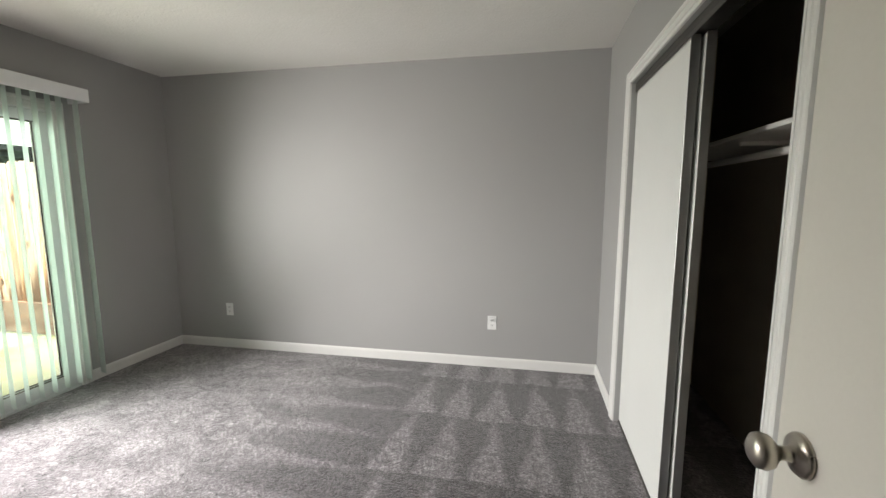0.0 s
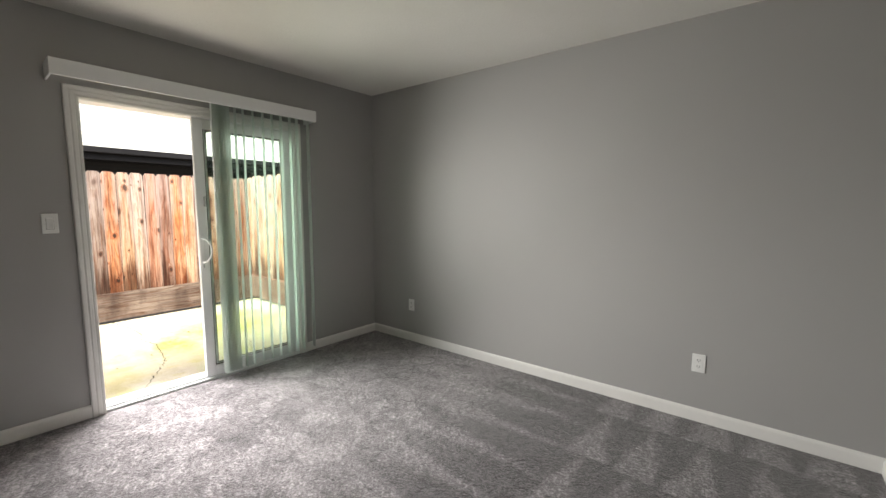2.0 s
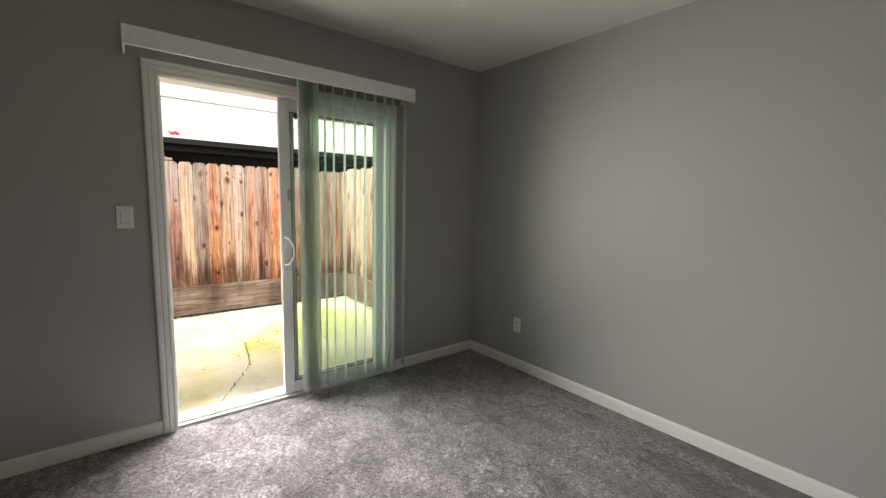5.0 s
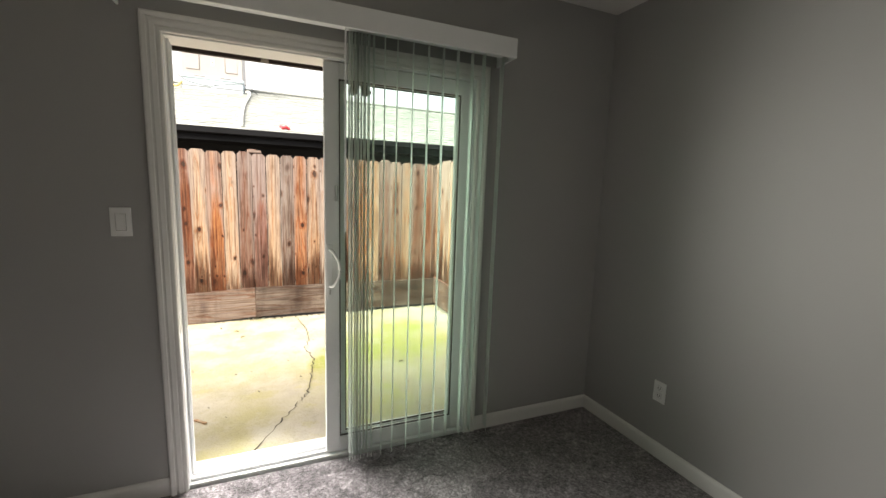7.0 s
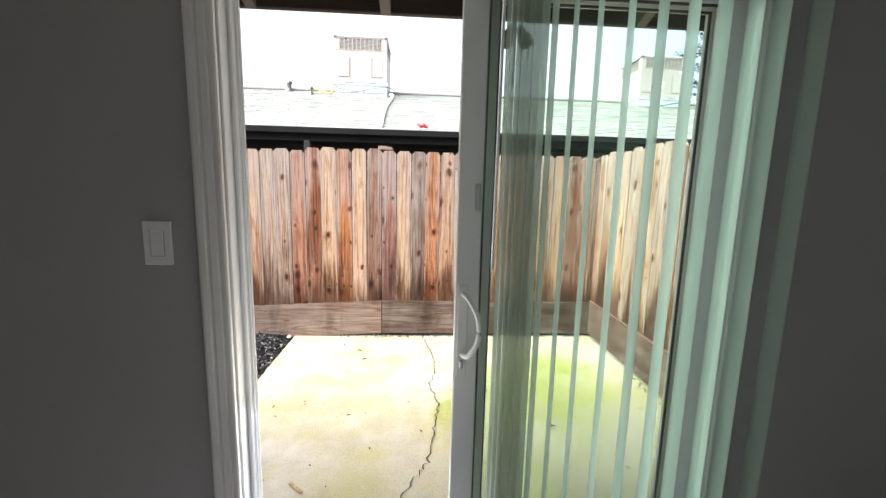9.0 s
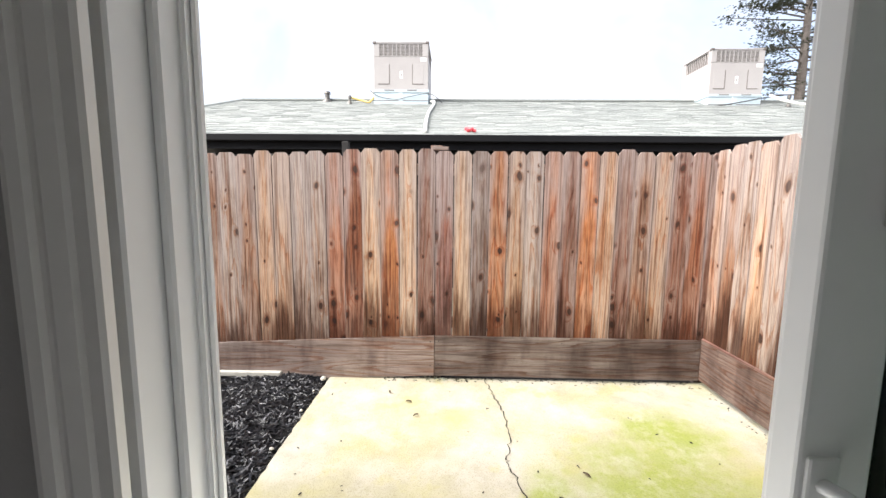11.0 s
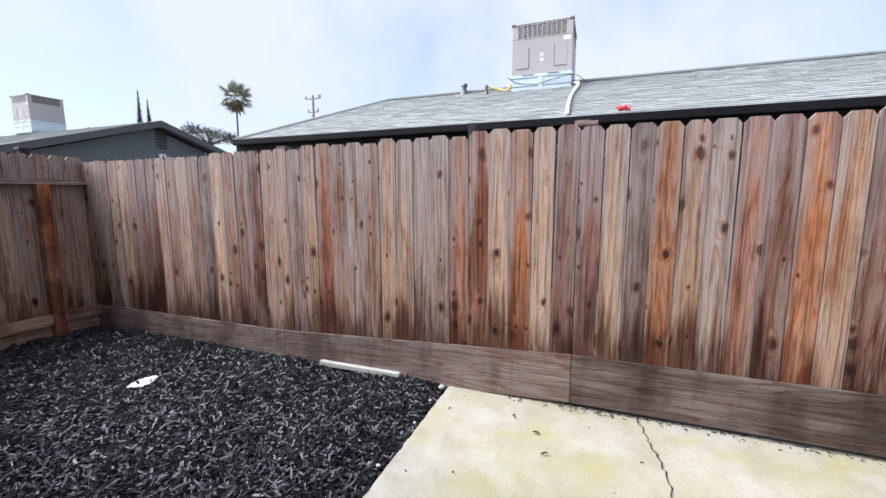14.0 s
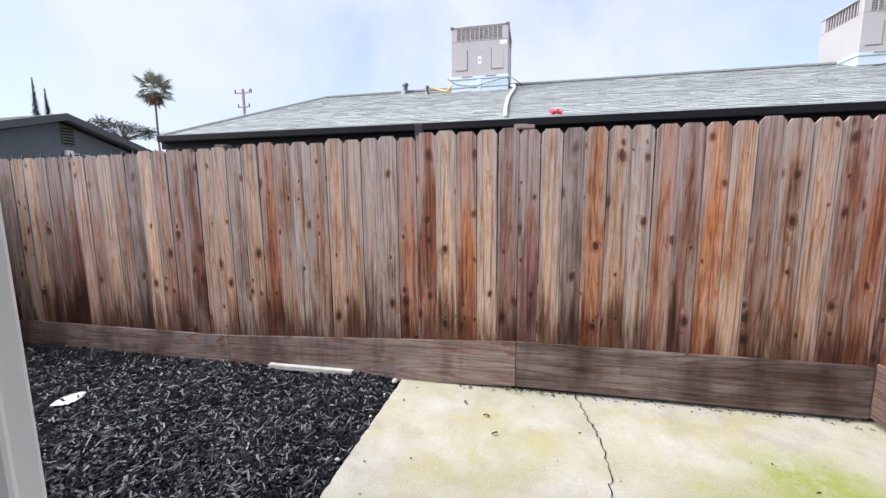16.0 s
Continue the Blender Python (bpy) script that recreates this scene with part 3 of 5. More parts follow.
thing("wall_closet_back", boxes([((1.02, 1.27, -0.05), (1.12, YE + 0.015, H + 0.1))]), M["closet_wall"], "brown-grey closet back wall", "wall", "structure")
thing("wall_closet_side", boxes([((XE + 0.11, YE - 0.03, -0.05), (1.02, YE - 0.002, H + 0.1))]), M["closet_wall"], "brown-grey closet side wall", "wall", "structure")
thing("wall_south", boxes([((XW, YS - 0.12, -0.05), (-0.62, YS, H + 0.1)), ((-0.62, YS - 0.12, 2.05), (0.2, YS, H + 0.1)), ((0.2, YS - 0.12, -0.05), (XE, YS, H + 0.1))]),
      M["wall"], "grey painted wall with the way to the hall", "wall", "structure")
thing("wall_hall", boxes([((-1.6, -1.0, -0.05), (1.12, -0.9, H + 0.1)), ((1.02, -0.9, -0.05), (1.12, 1.2, H + 0.1)), ((-1.7, -0.9, -0.05), (-1.6, YS - 0.12, H + 0.1))]), M["wall"], "plain hall wall", "wall", "structure")
thing("ceiling", boxes([((XW, -1.0, H), (1.12, YE + 0.14, H + 0.1))]), M["ceiling"], "white textured ceiling", "ceiling", "structure")


def carpet_mesh():
    bm = bmesh.new()
    bmesh.ops.create_grid(bm, x_segments=90, y_segments=90, size=0.5, matrix=Matrix.LocRotScale(((XW + 1.02) / 2, (YE - 0.88) / 2, 0), None, (1.02 - XW, YE + 0.92, 1)))
    for v in bm.verts:
        v.co.z = 0.004 * noise.noise(v.co * 2.5) - 0.003
    return bm


thing("floor", carpet_mesh(), M["carpet"], "dark grey-brown plush carpet with vacuum marks", "carpet", "structure")

thing("baseboard_north", baseboard("y", 0, -1, 0.0, XE - XW), M["trim"], "white painted baseboard", "baseboard", "structure", at=NORTH)
for nm, args in (("baseboard_west_a", ("x", XW, 1, 2.607, YN - 0.013)),
                 ("baseboard_west_b", ("x", XW, 1, YS, 1.08)), ("baseboard_east", ("x", XE, -1, CY1 + 0.068, YE - 0.014)),
                 ("baseboard_south", ("y", YS, 1, XW + 0.013, -0.69))):
    thing(nm, baseboard(*args), M["trim"], "white painted baseboard", "baseboard", "structure")

thing("trim_slider", casing("x", XW, 1, 1.152, 2.535, -0.002, 1.979, 1.08), M["trim"], "white moulded casing round the sliding door", "trim", "structure")
thing("trim_closet", casing("x", XE, -1, CY0, CY1, -0.002, CZ), M["trim"], "white moulded casing round the closet", "trim", "structure")
thing("trim_hall", casing("y", YS, 1, -0.62, 0.2, -0.002, 2.05), M["trim"], "white moulded casing round the hall opening", "trim", "structure")

# ---- sliding glass door ----
slider = thing("sliding_door", None, None, "white vinyl sliding glass door, half open", "door", at=pose(0, 0, 0))
F0, F1 = -3.588, -3.455
part("frame", boxes([((F0, DY0 + 0.001, 0.012), (F1, DY0 + 0.034, DZ - 0.002)), ((F0, DY1 - 0.034, 0.012), (F1, DY1 - 0.001, DZ - 0.002)),
                     ((F0, DY0 + 0.034, DZ - 0.036), (F1, DY1 - 0.034, DZ - 0.002)),
                     ((-3.505, DY0 + 0.034, 0.03), (-3.499, DY0 + 0.046, DZ - 0.036)), ((-3.55, DY0 + 0.034, 0.03), (-3.546, DY0 + 0.042, DZ - 0.036)), ((-3.574, DY0 + 0.034, 0.03), (-3.566, DY0 + 0.04, DZ - 0.036))], 0.003), M["vinyl"], slider)
part("exterior_trim", boxes([((XO - 0.015, DY0 - 0.06, -0.05), (XO - 0.001, DY0 + 0.008, DZ + 0.06)), ((XO - 0.015, DY1 - 0.012, -0.05), (XO - 0.001, DY1 + 0.06, DZ + 0.06)),
                             ((XO - 0.015, DY0 + 0.008, DZ - 0.01), (XO - 0.001, DY1 - 0.012, DZ + 0.06))], 0.004), M["vinyl"], slider)
part("sill", boxes([((F0 - 0.04, DY0 + 0.001, -0.04), (F1, DY1 - 0.001, 0.012)), ((-3.528, DY0 + 0.034, 0.012), (-3.521, DY1 - 0.034, 0.028)), ((-3.483, DY0 + 0.034, 0.012), (-3.476, DY1 - 0.034, 0.028))], 0.002), M["vinyl"], slider)


def door_panel(name, x0, x1, y0, y1, label):
    z0, z1, st, rail = 0.03, DZ - 0.04, 0.068, 0.072
    p = part(name, boxes([((x0, y0, z0), (x1, y0 + st, z1)), ((x0, y1 - st, z0), (x1, y1, z1)), ((x0, y0 + st, z0), (x1, y1 - st, z0 + rail)), ((x0, y0 + st, z1 - rail), (x1, y1 - st, z1))], 0.004, 2), M["vinyl"], slider, label)
    xm = (x0 + x1) / 2
    g = part("pane", boxes([((xm - 0.003, y0 + st - 0.004, z0 + rail - 0.004), (xm + 0.003, y1 - st + 0.004, z1 - rail + 0.004))]), M["glass"], p, "green-tinted glass pane")
    g.visible_shadow = False
    part("gasket", boxes([((xm + 0.004, y0 + st, z0 + rail), (xm + 0.010, y0 + st + 0.006, z1 - rail)), ((xm + 0.004, y1 - st - 0.006, z0 + rail), (xm + 0.010, y1 - st, z1 - rail)),
                          ((xm + 0.004, y0 + st + 0.006, z0 + rail), (xm + 0.010, y1 - st - 0.006, z0 + rail + 0.006)), ((xm + 0.004, y0 + st + 0.006, z1 - rail - 0.006), (xm + 0.010, y1 - st - 0.006, z1 - rail))]), M["track"], p)
    return p


slide_panel = door_panel("sliding_panel", -3.497, -3.463, 1.765, 2.53, "white framed sliding panel pushed open")
door_panel("fixed_panel", -3.543, -3.506, 1.80, DY1 - 0.034, "white framed fixed panel")
hb = tube([(-3.462, 1.787, 1.098), (-3.424, 1.80, 1.092), (-3.406, 1.822, 1.05), (-3.404, 1.828, 1.008), (-3.406, 1.822, 0.966), (-3.424, 1.80, 0.926), (-3.462, 1.787, 0.918)], 0.0075)
part("pull_handle", hb, M["vinyl"], slide_panel, "white D-shaped pull handle", smooth=True)
part("handle_plate", boxes([((-3.465, 1.772, 0.85), (-3.459, 1.802, 1.125))], 0.003, 2), M["vinyl"], slide_panel)
part("thumb_latch", boxes([((-3.459, 1.781, 0.878), (-3.446, 1.791, 0.902))], 0.003, 2), M["aluminium"], slide_panel)
part("security_lock", boxes([((-3.465, 1.812, 1.335), (-3.448, 1.826, 1.41))], 0.003), M["aluminium"], slide_panel, "small grey vent lock")

# ---- vertical blind ----
blind = thing("vertical_blind", None, None, "white vertical blind drawn to one side of the door", "blind", at=pose(0, 0, 0))
part("valance", boxes([((-3.262, 1.012, 2.052), (-3.25, 2.653, 2.142)), ((-3.438, 1.012, 2.052), (-3.262, 1.022, 2.142)), ((-3.438, 2.643, 2.052), (-3.262, 2.653, 2.142)), ((-3.438, 1.022, 2.134), (-3.262, 2.643, 2.142))], 0.002), M["vinyl"], blind, "white valance board")
part("head_rail", boxes([((-3.38, 1.03, 2.085), (-3.33, 2.64, 2.118))], 0.003), M["vinyl"], blind)


def vane_mesh():
    """A slightly cupped strip hung from its clip at the origin, 89 mm wide."""
    bm = bmesh.new()
    rows = []
    for z in (0.0, -0.02, -0.7, -1.4, -2.03):
        rows.append([bm.verts.new((0.0445 * u, 0.006 * (1 - u * u), z)) for u in (-1, -0.6, -0.2, 0.2, 0.6, 1)])
    for a, b in zip(rows, rows[1:]):
        for k in range(5):
            bm.faces.new((a[k], a[k + 1], b[k + 1], b[k]))
    r = bmesh.ops.solidify(bm, geom=bm.faces[:], thickness=0.0012)
    return finish("vane", bm, M["vane"], True)


vane_me = vane_mesh()
vane_at = [(1.862, 5), (1.874, 4), (1.888, 6), (1.902, 2), (1.916, 7), (1.932, 4), (1.95, 5), (1.972, 8), (2.022, 13), (2.081, 15), (2.157, 16), (2.234, 15), (2.31, 16), (2.386, 15), (2.464, 16), (2.528, 15), (2.632, 16)]
for vy, turn in vane_at:
    part("vane", vane_me, None, blind, at=pose(-3.355, vy, 2.085, 0, 0, -turn))
part("wand", rod(bmesh.new(), (-3.33, 1.845, 2.08), (-3.325, 1.842, 1.2), 0.004), M["vinyl"], blind)


# ---- wall plates ----
def outlet(m, name, label, category, rocker):
    ob = thing(name, None, None, label, category, at=m)
    part("cover_plate", box(bmesh.new(), (-0.036, -0.006, -0.058), (0.036, 0.0, 0.058), 0.003, 2), M["plate"], ob)
    if rocker:
        part("rocker", box(bmesh.new(), (-0.0165, -0.010, -0.033), (0.0165, -0.006, 0.033), 0.002), M["plate"], ob)
        part("rocker_gap", boxes([((-0.0178, -0.0068, -0.034), (-0.0168, -0.0058, 0.034)), ((0.0168, -0.0068, -0.034), (0.0178, -0.0058, 0.034)), ((-0.0168, -0.0068, -0.0345), (0.0168, -0.0058, -0.0335))]), M["ac_groove"], ob)
    else:
        for z in (-0.02, 0.02):
            face = part("socket", box(bmesh.new(), (-0.0165, -0.0085, z - 0.014), (0.0165, -0.006, z + 0.014), 0.003, 2), M["plate"], ob)
            part("slot", boxes([((-0.008, -0.0092, z - 0.003), (-0.0055, -0.008, z + 0.007)), ((0.0055, -0.0092, z - 0.003), (0.008, -0.008, z + 0.007)), ((-0.002, -0.0092, z - 0.010), (0.002, -0.008, z - 0.006))]), M["slot"], face)
    part("screw", rod(bmesh.new(), (0, -0.0075, 0), (0, -0.0055, 0), 0.003), M["plate"], ob)
    return ob


outlet(NORTH @ pose(2.965, 0, 0.375), "power_outlet", "white duplex power outlet on the grey wall", "outlet", False)
outlet(NORTH @ pose(0.540, 0, 0.365), "power_outlet", "white duplex power outlet near the corner", "outlet", False)
outlet(pose(XW, 0.976, 1.235, 0, 0, 90), "light_switch", "white rocker light switch beside the sliding door", "light switch", True)

# ---- closet ----
closet = thing("closet_sliding_doors", None, None, "white closet sliding doors pushed to one side", "closet door", at=pose(0, 0, 0))
for nm, x, y0, y1 in (("front_leaf", XE + 0.03, 2.07, CY1 - 0.003), ("rear_leaf", XE + 0.075, 2.045, CY1 - 0.02)):
    leaf = part(nm, box(bmesh.new(), (x, y0, 0.012), (x + 0.03, y1, CZ - 0.035), 0.002), M["closet_door"], closet)
    part("edge_strip", boxes([((x - 0.002, y0 - 0.004, 0.012), (x + 0.032, y0 - 0.0005, CZ - 0.035))], 0.001), M["aluminium"], leaf, "grey metal edge strip")
part("upper_track", boxes([((XE + 0.02, CY0 + 0.002, CZ - 0.03), (XE + 0.108, CY1 - 0.002, CZ - 0.002)), ((XE + 0.02, CY0 + 0.002, CZ - 0.05), (XE + 0.024, CY1 - 0.002, CZ - 0.03))], 0.001), M["track"], closet)
part("floor_track", boxes([((XE + 0.025, CY0 + 0.002, -0.001), (XE + 0.108, CY1 - 0.002, 0.008))], 0.001), M["track"], closet)
thing("closet_shelf", box(bmesh.new(), (0.66, 1.272, 1.637), (1.018, 3.40, 1.656), 0.002), M["trim"], "white painted shelf across the closet", "shelf")
thing("clothes_rod", rod(bmesh.new(), (0.74, 1.272, 1.562), (0.74, 3.402, 1.562), 0.016, sides=16), M["trim"], "white wooden clothes rod under the shelf", "closet rod", smooth=True)
br = thing("shelf_bracket", boxes([((0.72, 2.39, 1.617), (1.017, 2.41, 1.636)), ((1.0, 2.39, 1.36), (1.017, 2.41, 1.617))], 0.002), M["trim"], "white shelf bracket on the closet wall", "bracket")

# ---- hinged door standing open ----
hinged = thing("interior_door", None, None, "cream flush interior door standing open", "door", at=pose(0.207, 1.03, 0.0, 0, 0, -90))
part("leaf", box(bmesh.new(), (0, 0, 0.015), (0.76, 0.035, 2.03), 0.0015), M["door_paint"], hinged)
knob_me = lathe([(0.033, 0.0), (0.033, 0.004), (0.029, 0.009), (0.014, 0.012), (0.0105, 0.018), (0.0105, 0.03), (0.016, 0.036), (0.0245, 0.043), (0.0275, 0.052), (0.0255, 0.061), (0.018, 0.067), (0.006, 0.069)])
part("knob", knob_me, M["nickel"], hinged, "brushed nickel round knob", at=pose(0.06, 0, 1.0, 90, 0, 0), smooth=True)
part("latch_plate", box(bmesh.new(), (-0.0015, 0.006, 0.97), (0.0, 0.029, 1.03), 0.0005), M["nickel"], hinged)
for z in (0.2, 1.0, 1.83):
    part("hinge", rod(bmesh.new(), (0.763, 0.038, z - 0.045), (0.763, 0.038, z + 0.045), 0.006), M["nickel"], hinged)

# ---- yard ground ----
thing("ground", boxes([((-400, -400, -0.6), (400, 400, -0.2))]), M["ground"], "dry bare ground around the houses", "ground", "structure")
thing("slab_house", boxes([((XW, -1.0, -0.19), (1.12, YE + 0.15, -0.03))]), M["stucco"], "concrete base of the house", "foundation", "structure")


def pad_mesh():
    """Slab with an eased, slightly chipped edge along the mulch bed."""
    bm = bmesh.new()
    nx, ny = 60, 50
    x0, x1, y0, y1 = -6.185, XO - 0.002, 0.46, 3.56
    grid = [[bm.verts.new((x0 + (x1 - x0) * i / nx, y0 + (y1 - y0) * j / ny, PAD_Z + 0.004 * noise.noise((i * 0.25, j * 0.25, 3)))) for j in range(ny + 1)] for i in range(nx + 1)]
    for i in range(nx + 1):
        grid[i][0].co.y += 0.012 * noise.noise((i * 0.9, 0, 7))
        grid[i][0].co.z -= 0.012
        grid[i][1].co.y = y0 + 0.012 + 0.01 * noise.noise((i * 0.9, 0, 7))
    for i in range(nx):
        for j in range(ny):
            bm.faces.new((grid[i][j], grid[i + 1][j], grid[i + 1][j + 1], grid[i][j + 1]))
    low = [bm.verts.new((v.co.x, v.co.y, -0.19)) for v in (grid[i][0] for i in range(nx + 1))]
    for i in range(nx):
        bm.faces.new((low[i], low[i + 1], grid[i + 1][0], grid[i][0]))
    bmesh.ops.recalc_face_normals(bm, faces=bm.faces)
    return bm


thing("patio_slab", pad_mesh(), M["concrete"], "pale concrete patio slab with green algae stains", "patio", "structure")


def crack_mesh():
    """A thin jagged crack lying in the slab."""
    rng = random.Random(4)
    way = [(-6.24, 1.694), (-6.0, 1.73), (-5.76, 1.78), (-5.63, 1.80), (-5.4, 1.80), (-5.16, 1.755), (-5.06, 1.77), (-4.86, 1.808), (-4.6, 1.765), (-4.3, 1.722), (-4.15, 1.643), (-3.966, 1.539), (-3.68, 1.387), (-3.62, 1.36)]
    bm = bmesh.new()
    pts = []
    for (xa, ya), (xb, yb) in zip(way, way[1:]):
        for k in range(9):
            t = k / 9
            pts.append((xa + (xb - xa) * t + rng.uniform(-0.008, 0.008), ya + (yb - ya) * t + rng.uniform(-0.012, 0.012)))
    prev = None
    for x, y in pts:
        w = rng.uniform(0.0015, 0.0045)
        z = PAD_Z + 0.0065
        cur = (bm.verts.new((x, y - w, z)), bm.verts.new((x, y + w, z)))
        if prev:
            bm.faces.new((prev[0], cur[0], cur[1], prev[1]))
        prev = cur
    return bm


thing("slab_crack", crack_mesh(), M["soil"], "dark jagged crack across the concrete slab", "crack", "structure")
thing("soil_strip", boxes([((-6.6, -4.2, -0.2), (-6.187, 4.2, -0.075)), ((-6.6, 3.5, -0.2), (XO, 3.9, -0.07))]), M["soil"], "dark soil under the fence", "soil", "structure")


def bed_mesh():
    bm = bmesh.new()
    bmesh.ops.create_grid(bm, x_segments=70, y_segments=90, size=0.5, matrix=Matrix.LocRotScale((-4.9, -1.6, 0), None, (2.6, 4.1, 1)))
    for v in bm.verts:
        v.co.z = bed_height(v.co.x, v.co.y) - 0.012
    return bm


def bed_height(x, y):
    h = -0.055 + 0.022 * noise.noise((x * 1.3, y * 1.3, 0)) + 0.012 * noise.noise((x * 5, y * 5, 2))
    rim = max(0.0, min(1.0, (y - 0.2) / 0.25))
    return h - 0.03 * rim + 0.02 * max(0.0, 1 - abs(y - 0.12) / 0.3)


thing("mulch_bed", bed_mesh(), M["soil"], "dark soil under the black mulch", "soil", "structure")


def chips_mesh(count, seed, zone, lift=0.0, scale=1.0):
    """Thin splintered chips lying every way over the bed."""
    rng = np.random.default_rng(seed)
    verts, faces = [], []
    for k in range(count):
        x, y = rng.uniform(zone[0], zone[1]), rng.uniform(zone[2], zone[3])
        length, width = rng.gamma(3.0, 0.008) * scale + 0.012, rng.uniform(0.003, 0.0095) * scale
        thick = rng.uniform(0.0015, 0.005)
        yaw, tip = rng.uniform(0, math.pi), rng.normal(0, 0.28)
        roll = rng.normal(0, 0.5)
        z = bed_height(x, y) + rng.uniform(-0.008, 0.012) + lift
        m = Matrix.Translation((x, y, z)) @ Euler((roll, tip, yaw)).to_matrix().to_4x4()
        b0 = len(verts)
        taper = rng.uniform(0.25, 1.0)
        for sx, sy, sz in ((-1, -1, -1), (1, -taper, -1), (1, taper, -1), (-1, 1, -1), (-1, -1, 1), (1, -taper, 1), (1, taper, 1), (-1, 1, 1)):
            verts.append(tuple(m @ Vector((sx * length, sy * width, sz * thick))))
        for f in ((0, 3, 2, 1), (4, 5, 6, 7), (0, 1, 5, 4), (1, 2, 6, 5), (2, 3, 7, 6), (3, 0, 4, 7)):
            faces.append(tuple(b0 + i for i in f))
    me = bpy.data.meshes.new("mulch_chips")
    me.from_pydata(verts, [], faces)
    me.materials.append(M["mulch"])
    return me


mulch = new("mulch_chips", chips_mesh(56000, 11, (-6.16, -3.58, -3.6, 0.45), 0.0, 0.8))
tagged(mulch, "black dyed wood chip mulch beside the patio slab", "mulch", kind="stuff")

# ---- wooden fences ----
TONES = {"L": (0.36, 0.26, 0.18), "T": (0.29, 0.195, 0.13), "G": (0.25, 0.2, 0.17), "B": (0.2, 0.12, 0.08), "R": (0.21, 0.095, 0.055),
         "O": (0.3, 0.135, 0.06), "K": (0.13, 0.062, 0.042), "D": (0.12, 0.088, 0.077), "M": (0.19, 0.11, 0.095), "P": (0.34, 0.23, 0.17), "N": (0.155, 0.12, 0.108), "W": (0.085, 0.067, 0.061)}
TONES = {k: tuple(min(c * g, 0.66) for c, g in zip(v, (1.54, 1.5, 1.47))) for k, v in TONES.items()}
picket_meshes = {}


def picket_mesh(length, width, ear=0.03):
    """A dog-eared board, face towards +x, foot at the origin."""
    key = (round(length / 0.02), round(width / 0.004))
    if key not in picket_meshes:
        length, width = key[0] * 0.02, key[1] * 0.004
        bm = bmesh.new()
        w, t = width / 2, 0.0155
        prof = ((-w, 0), (w, 0), (w, length - ear), (w - ear * 0.85, length), (-w + ear * 0.85, length), (-w, length - ear))
        e = 0.0012
        back = [bm.verts.new((-t, a, z)) for a, z in prof]
        side = [bm.verts.new((-e, a, z)) for a, z in prof]
        front = [bm.verts.new((0, a * (1 - e / w), z - (e if z > 0 else 0))) for a, z in prof]
        for p, q in ((back, side), (side, front)):
            for k in range(6):
                bm.faces.new((p[k], p[(k + 1) % 6], q[(k + 1) % 6], q[k]))
        bm.faces.new(back[::-1])
        bm.faces.new(front)
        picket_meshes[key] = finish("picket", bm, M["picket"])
    return picket_meshes[key]


def board(name, lo, hi, tone, parent, mat="kick", long_axis="y", label=""):
    """A long board as its own mesh whose z runs along its length, so that the grain follows it."""
    lo, hi = Vector(lo), Vector(hi)
    c, s = (lo + hi) / 2, hi - lo
    bm = bmesh.new()
    if long_axis == "y":
        m = Matrix.Translation(c) @ Matrix.Rotation(radians(90), 4, "X")
        dims = (s.x, s.z, s.y)
    elif long_axis == "x":
        m = Matrix.Translation(c) @ Matrix.Rotation(radians(90), 4, "Y")
        dims = (s.z, s.y, s.x)
    else:
        m, dims = Matrix.Translation(c), (s.x, s.y, s.z)
    box(bm, [-d / 2 for d in dims], [d / 2 for d in dims], 0.003)
    ob = part(name, bm, M[mat], parent, label, at=m)
    ob.color = (*TONES[tone], 1)
    return ob


def lerp_points(y, pts):
    for (a, u), (b, v) in zip(pts, pts[1:]):
        if y <= b:
            return u + (v - u) * max(0.0, (y - a) / (b - a))
    return pts[-1][1]


KICK_TOP = [(-3.6, 0.185), (-1.1, 0.19), (1.3, 0.31), (3.5, 0.31)]
FENCE_TOP = [(-3.6, 1.672), (-2.0, 1.665), (-0.3, 1.705), (1.3, 1.735), (3.5, 1.728)]

west_fence = thing("wooden_fence", None, None, "long weathered cedar fence of dog-eared boards", "fence", at=pose(0, 0, 0))
rng = random.Random(21)
right = "MLDOTGRKOTKBTKRK"
left = "KLOLRRGGTTBGBRTGTTKKBLDBLBPKKKLTGBT"


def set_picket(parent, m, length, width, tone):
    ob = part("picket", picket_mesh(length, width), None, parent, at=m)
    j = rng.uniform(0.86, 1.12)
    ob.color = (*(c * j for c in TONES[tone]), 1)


y = 1.308
for tone in right:
    w = 0.132 if tone != "T" else 0.128
    foot = lerp_points(y + w / 2, KICK_TOP) - 0.004
    set_picket(west_fence, pose(FX - 0.004 + rng.uniform(-0.003, 0.003), y + w / 2, foot, rng.uniform(-0.15, 0.15), 0, rng.uniform(-0.6, 0.6)),
               lerp_points(y, FENCE_TOP) - foot + rng.uniform(-0.006, 0.006), w, tone)
    y += w + rng.uniform(0.002, 0.006)
y = 1.300
for tone in left:
    w = rng.choice((0.131, 0.135, 0.139))
    foot = lerp_points(y - w / 2, KICK_TOP) - 0.004
    set_picket(west_fence, pose(FX - 0.004 + rng.uniform(-0.003, 0.003), y - w / 2, foot, rng.uniform(-0.2, 0.2), 0, rng.uniform(-0.6, 0.6)),
               lerp_points(y, FENCE_TOP) - foot + rng.uniform(-0.006, 0.006), w, tone)
    y -= w + rng.uniform(0.002, 0.005)


